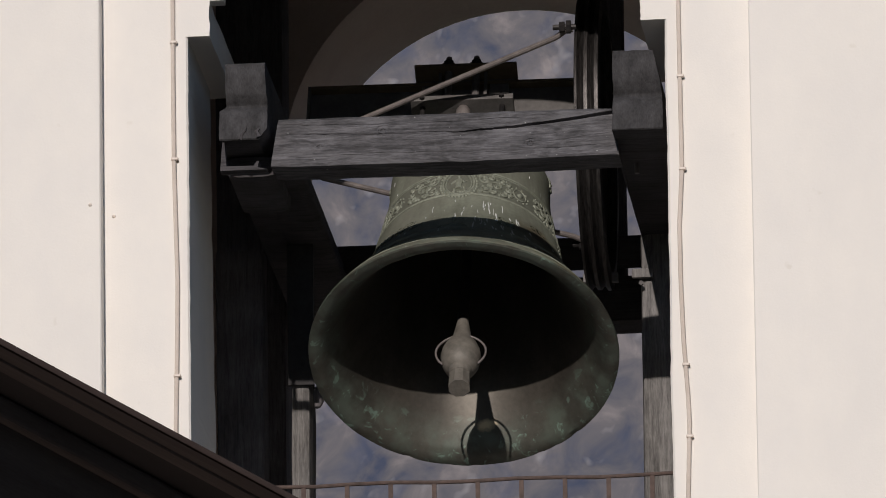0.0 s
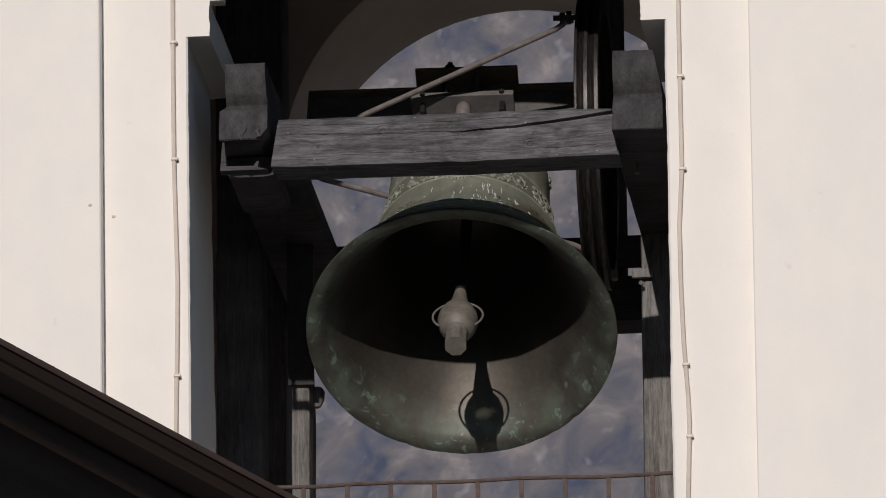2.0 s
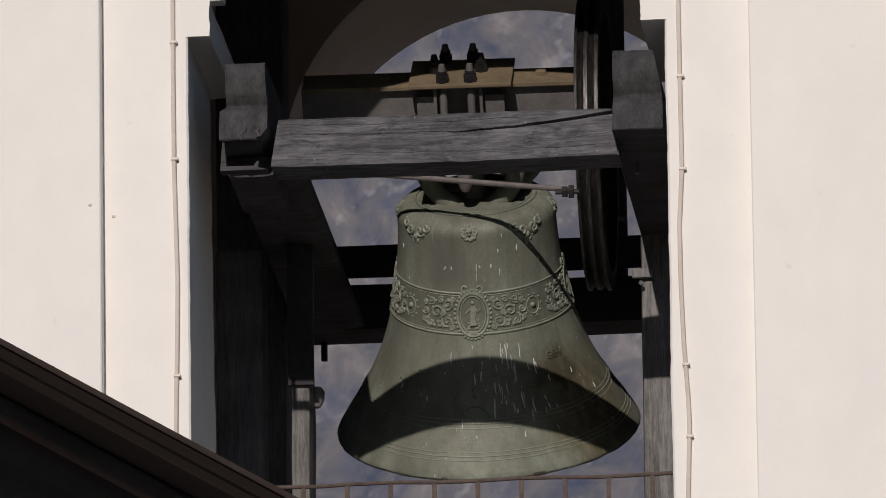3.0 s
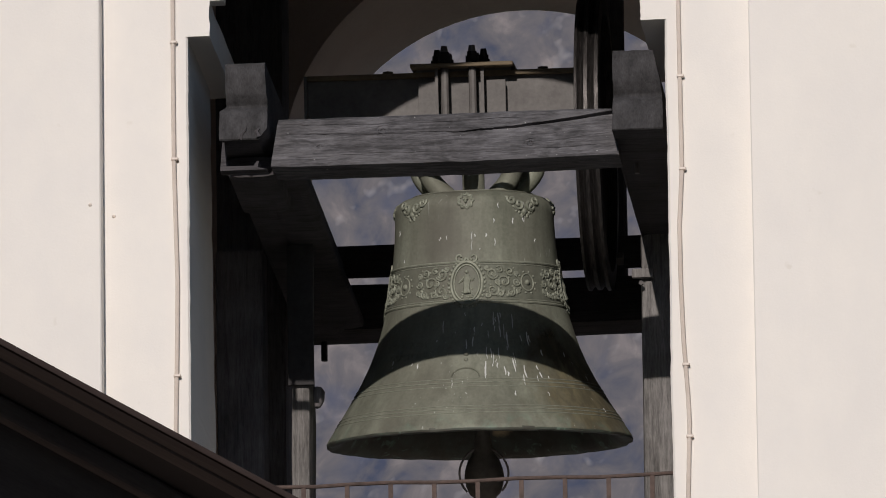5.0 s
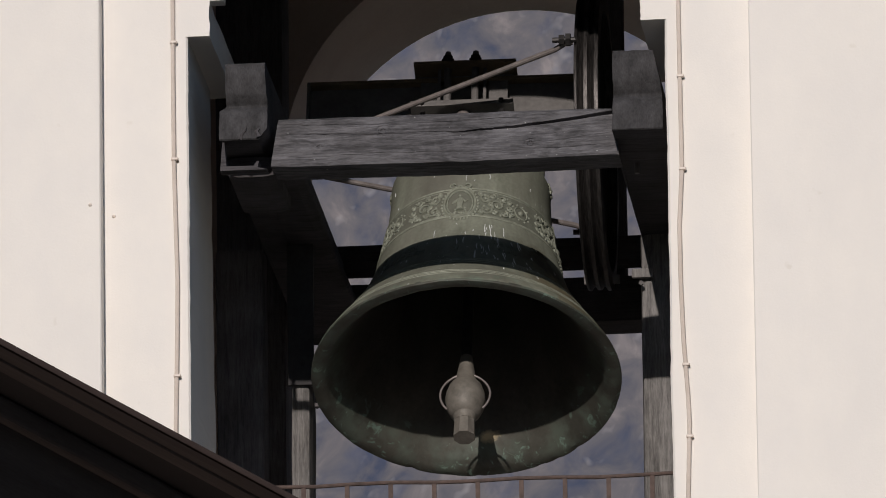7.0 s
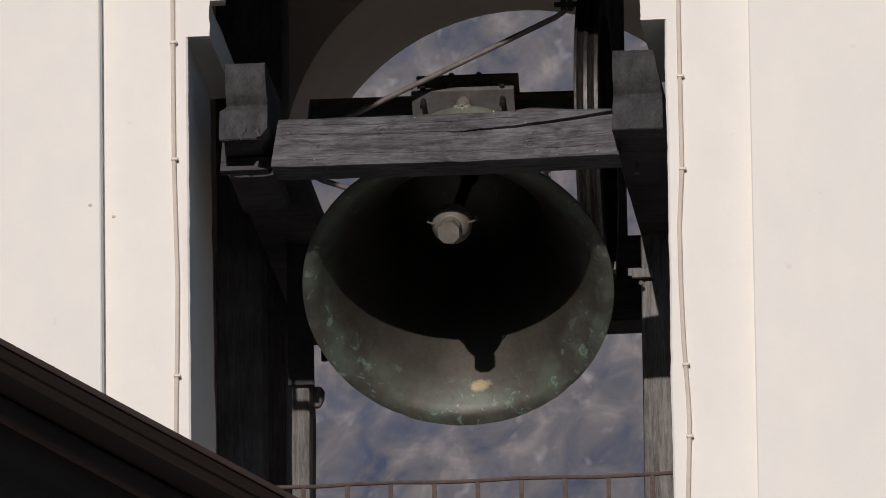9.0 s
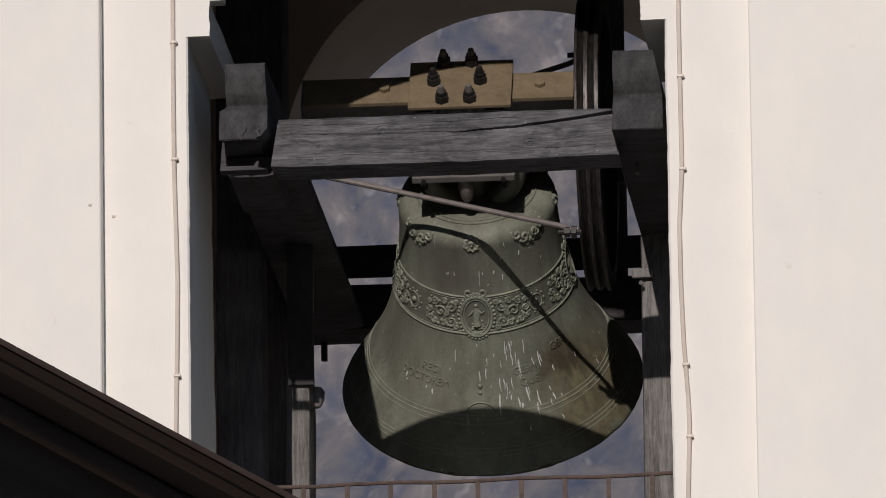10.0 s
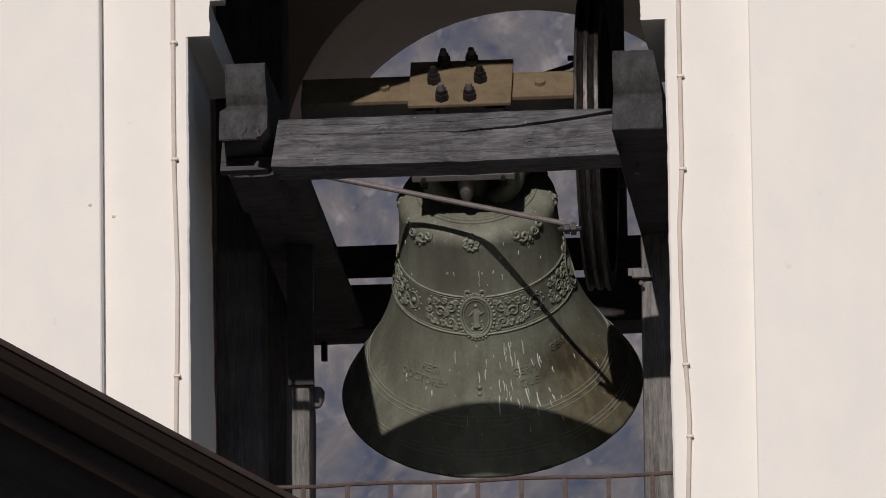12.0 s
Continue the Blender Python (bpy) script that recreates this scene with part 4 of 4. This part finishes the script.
    # drive wheel, a grooved rim on spokes
    prof = [(0.425, 0.362), (0.470, 0.362), (0.482, 0.364), (0.484, 0.372), (0.474, 0.378), (0.468, 0.384), (0.474, 0.390), (0.481, 0.394), (0.481, 0.406), (0.474, 0.410), (0.468, 0.415), (0.474, 0.421), (0.484, 0.428), (0.483, 0.440), (0.470, 0.443), (0.425, 0.443), (0.425, 0.362)]
    bm = lathe([(r, x) for r, x in prof], 120)
    bm.transform(Matrix.Rotation(radians(90), 4, "Y"))
    wheel = part("drive_wheel", bm, RIM, h, "dark worn steel wheel with a grooved rim", True)
    bm = lathe([(0.055, 0.396), (0.43, 0.396), (0.43, 0.410), (0.055, 0.410), (0.055, 0.396)], 60)
    bm.transform(Matrix.Rotation(radians(90), 4, "Y"))
    part("web_plate", bm, IRON, wheel)
    part("hub", tube([(0.35, 0, 0), (0.46, 0, 0)], 0.06, 18), IRON, wheel)
    b = box(0.350, 0.465, -0.018, 0.018, -0.462, -0.432, 0.003)
    b.transform(Matrix.Rotation(radians(38), 4, "X"))
    part("striker_bar", b, STEEL, wheel, "pale grey bar across the wheel rim")
    # braces from the yoke's far end to the wheel
    for s, far in ((-1, 0.487), (1, 0.455)):
        rod = part("brace_rod", tube([(-0.52, s * 0.075, -0.03), (-0.49, s * 0.092, -0.031), (0.30, s * (far - 0.03), 0.008), (0.325, s * (far - 0.012), 0.010), (0.338, s * far, 0.012), (0.36, s * far, 0.012)], 0.0092, 10), ROD, h, "grey steel brace rod", True)
        part("nut", hexnut((0.325, s * (far + 0.012), 0.012), (1, 0, 0), 0.018, 0.018), IRON, rod)
        part("nut", hexnut((0.346, s * (far + 0.012), 0.012), (1, 0, 0), 0.022, 0.016), IRON, rod)
        part("stud", tube([(0.295, s * (far + 0.012), 0.012), (0.37, s * (far + 0.012), 0.012)], 0.009, 8), IRON, rod)


def clapper(h):
    prof = [(0.0, -0.70), (0.019, -0.70), (0.026, -0.75), (0.034, -0.80), (0.052, -0.825), (0.062, -0.855), (0.065, -0.88), (0.060, -0.91), (0.05, -0.935), (0.037, -0.945), (0.033, -0.97), (0.0, -0.97)]
    c = part("clapper", lathe([(r, z) for r, z in prof], 28), CLAPPER, h, "pale iron clapper with a ball", True)
    # shaft tone is darkened to stand for the bell's shade around it
    part("shaft", lathe([(0.0, 0.02), (0.03, 0.015), (0.03, -0.03), (0.019, -0.06), (0.0185, -0.705), (0, -0.705)], 16), IRON, c, "iron shaft toned dark for the shade in the bell", True)
    c.matrix_basis = pose(0, 0, -0.2)
    b = bmesh.new()
    bmesh.ops.create_cone(b, cap_ends=True, segments=8, radius1=0.036, radius2=0.033, depth=0.092)
    b.transform(Matrix.Translation((0, 0, -0.989)) @ Matrix.Rotation(radians(22.5), 4, "Z"))
    part("tail", b, CLAPPER, c)
    ring = []
    for k in range(33):
        a = 2 * math.pi * k / 32
        z = -0.865 - 0.085 * math.cos(a)
        x = 0.080 * math.sin(a) * (1.0 if math.cos(a) > 0 else 0.78 + 0.22 * abs(math.sin(a)))
        ring.append((x, -0.012, z))
    part("safety_wire", tube(ring[4:29], 0.0036, 8), ROD, c, "bent steel safety wire", True)
    return c


def bearings():
    for x in (-0.602, 0.62):
        b = prism([(-0.10, 0), (-0.10, 0.02), (-0.055, 0.025), (-0.05, 0.075), (-0.03, 0.105), (0.03, 0.105), (0.05, 0.075), (0.055, 0.025), (0.10, 0.02), (0.10, 0)], 0, -0.04, 0.04)
        thing("bearing_block", b, IRON, "dark iron bearing block on the timber bearer", "bearing", "bearing blocks", at=UP @ pose(x, 0, -0.072))


def motions():
    walk(BELL, [(t, pose(-0.003, 0, PZ, -(phi - 15.0), 0, 0.6)) for t, phi in SWING])
    walk(CLAP, [(t, pose(0, 0, -0.2, -rel)) for t, rel in LAG])


# angle of the bell's axis to the line of sight, through the clip
SWING = [(0, 47), (0.1, 49.5), (0.2, 46.5), (0.3, 43.5), (0.4, 32), (0.5, 23.3), (0.6, -1), (0.7, -9), (0.8, -15), (0.9, -21), (1, -24), (1.1, -22), (1.2, -18), (1.3, -13),
         (1.4, 2), (1.5, 15.2), (1.6, 32), (1.7, 40), (1.8, 51), (1.9, 54), (2, 52.5), (2.1, 47.5), (2.2, 37), (2.3, 26.5), (2.4, 5), (2.5, -2.7), (2.6, -18), (2.7, -25),
         (2.8, -29), (2.9, -26), (3, -19.6), (3.1, -11), (3.2, -1), (3.3, 16.9), (3.4, 30.9), (3.5, 42.5), (3.6, 53.3), (3.7, 56.3), (3.8, 54.3), (3.9, 44.3), (4, 33.1), (4.1, 19.1),
         (4.2, 4), (4.3, -10.5), (4.4, -22.5), (4.5, -27.5), (4.6, -30.5), (4.7, -28.1), (4.8, -19), (4.9, -12), (5, 7), (5.1, 21.5), (5.2, 38), (5.3, 48), (5.4, 57.5), (5.5, 59),
         (5.6, 57.5), (5.7, 52), (5.8, 37.5), (5.9, 22), (6, 4.2), (6.1, -10), (6.2, -24), (6.3, -31), (6.4, -33), (6.5, -33), (6.6, -24), (6.7, -14), (6.8, 2), (6.9, 22),
         (7, 40.2), (7.1, 51), (7.2, 62.5), (7.3, 62.9), (7.4, 60.2), (7.5, 49), (7.6, 36.2), (7.7, 20.4), (7.8, 3.3), (7.9, -13), (8, -26.5), (8.1, -32.6), (8.2, -35.9), (8.3, -33.2),
         (8.4, -27.6), (8.5, -14.3), (8.6, 2.1), (8.7, 19.8), (8.8, 36), (8.9, 51.5), (9, 62.3), (9.1, 64), (9.2, 63.5), (9.3, 59), (9.4, 45), (9.5, 29.6), (9.6, 0), (9.7, -8),
         (9.8, -26), (9.9, -34.5), (10, -36.5), (10.1, -35), (10.2, -28), (10.3, -16), (10.4, -2), (10.5, 22.4), (10.6, 38), (10.7, 55.5), (10.8, 63.5), (10.9, 67), (11, 66.8), (11.1, 60),
         (11.2, 50), (11.3, 28.5), (11.4, 10), (11.5, -9.9), (11.6, -25), (11.7, -34), (11.8, -37), (11.9, -36.5), (12, -35)]
# angle of the clapper within the bell; towards the front when positive
LAG = [(0, 5.5), (0.3, 7), (0.5, 9), (0.65, -2), (0.85, -12), (1.1, -14), (1.3, -12), (1.5, -7.8), (1.6, -1), (1.7, 2), (1.8, 4), (2, 8), (2.3, 9), (2.5, -6), (2.75, -14), (2.95, -14.4),
       (3.15, -11), (3.3, -4), (3.5, 5), (3.8, 11), (4, 14), (4.15, 3), (4.3, -10), (4.6, -15), (4.8, -14), (5, -10.5), (5.1, -8), (5.2, -1), (5.35, 6), (5.5, 12.75), (5.7, 15), (5.85, 12),
       (6, -0.6), (6.15, -10.5), (6.3, -15), (6.5, -17.5), (6.7, -13), (6.9, -2), (7, 1.4), (7.2, 11), (7.4, 20), (7.6, 19), (7.75, 8), (7.9, -8), (8.2, -16), (8.5, -12), (8.65, 2), (8.8, 12),
       (8.9, 14), (9, 17.75), (9.15, 21), (9.3, 19), (9.5, 17), (9.6, 6), (9.75, -9.5), (9.9, -16), (10.1, -17), (10.35, -13.5), (10.5, -10), (10.6, 0), (10.7, 9), (10.8, 18), (10.95, 24.6), (11.1, 25),
       (11.3, 11), (11.4, 2), (11.5, -8), (11.65, -15), (11.9, -17), (12, -18.5)]

ground_and_hill()
tower()
cables()
wall_plugs()
timber_frame()
railing()
near_roof()
bearings()
BELL, BODY = bell()
yoke(BELL)
CLAP = clapper(BELL)
motions()
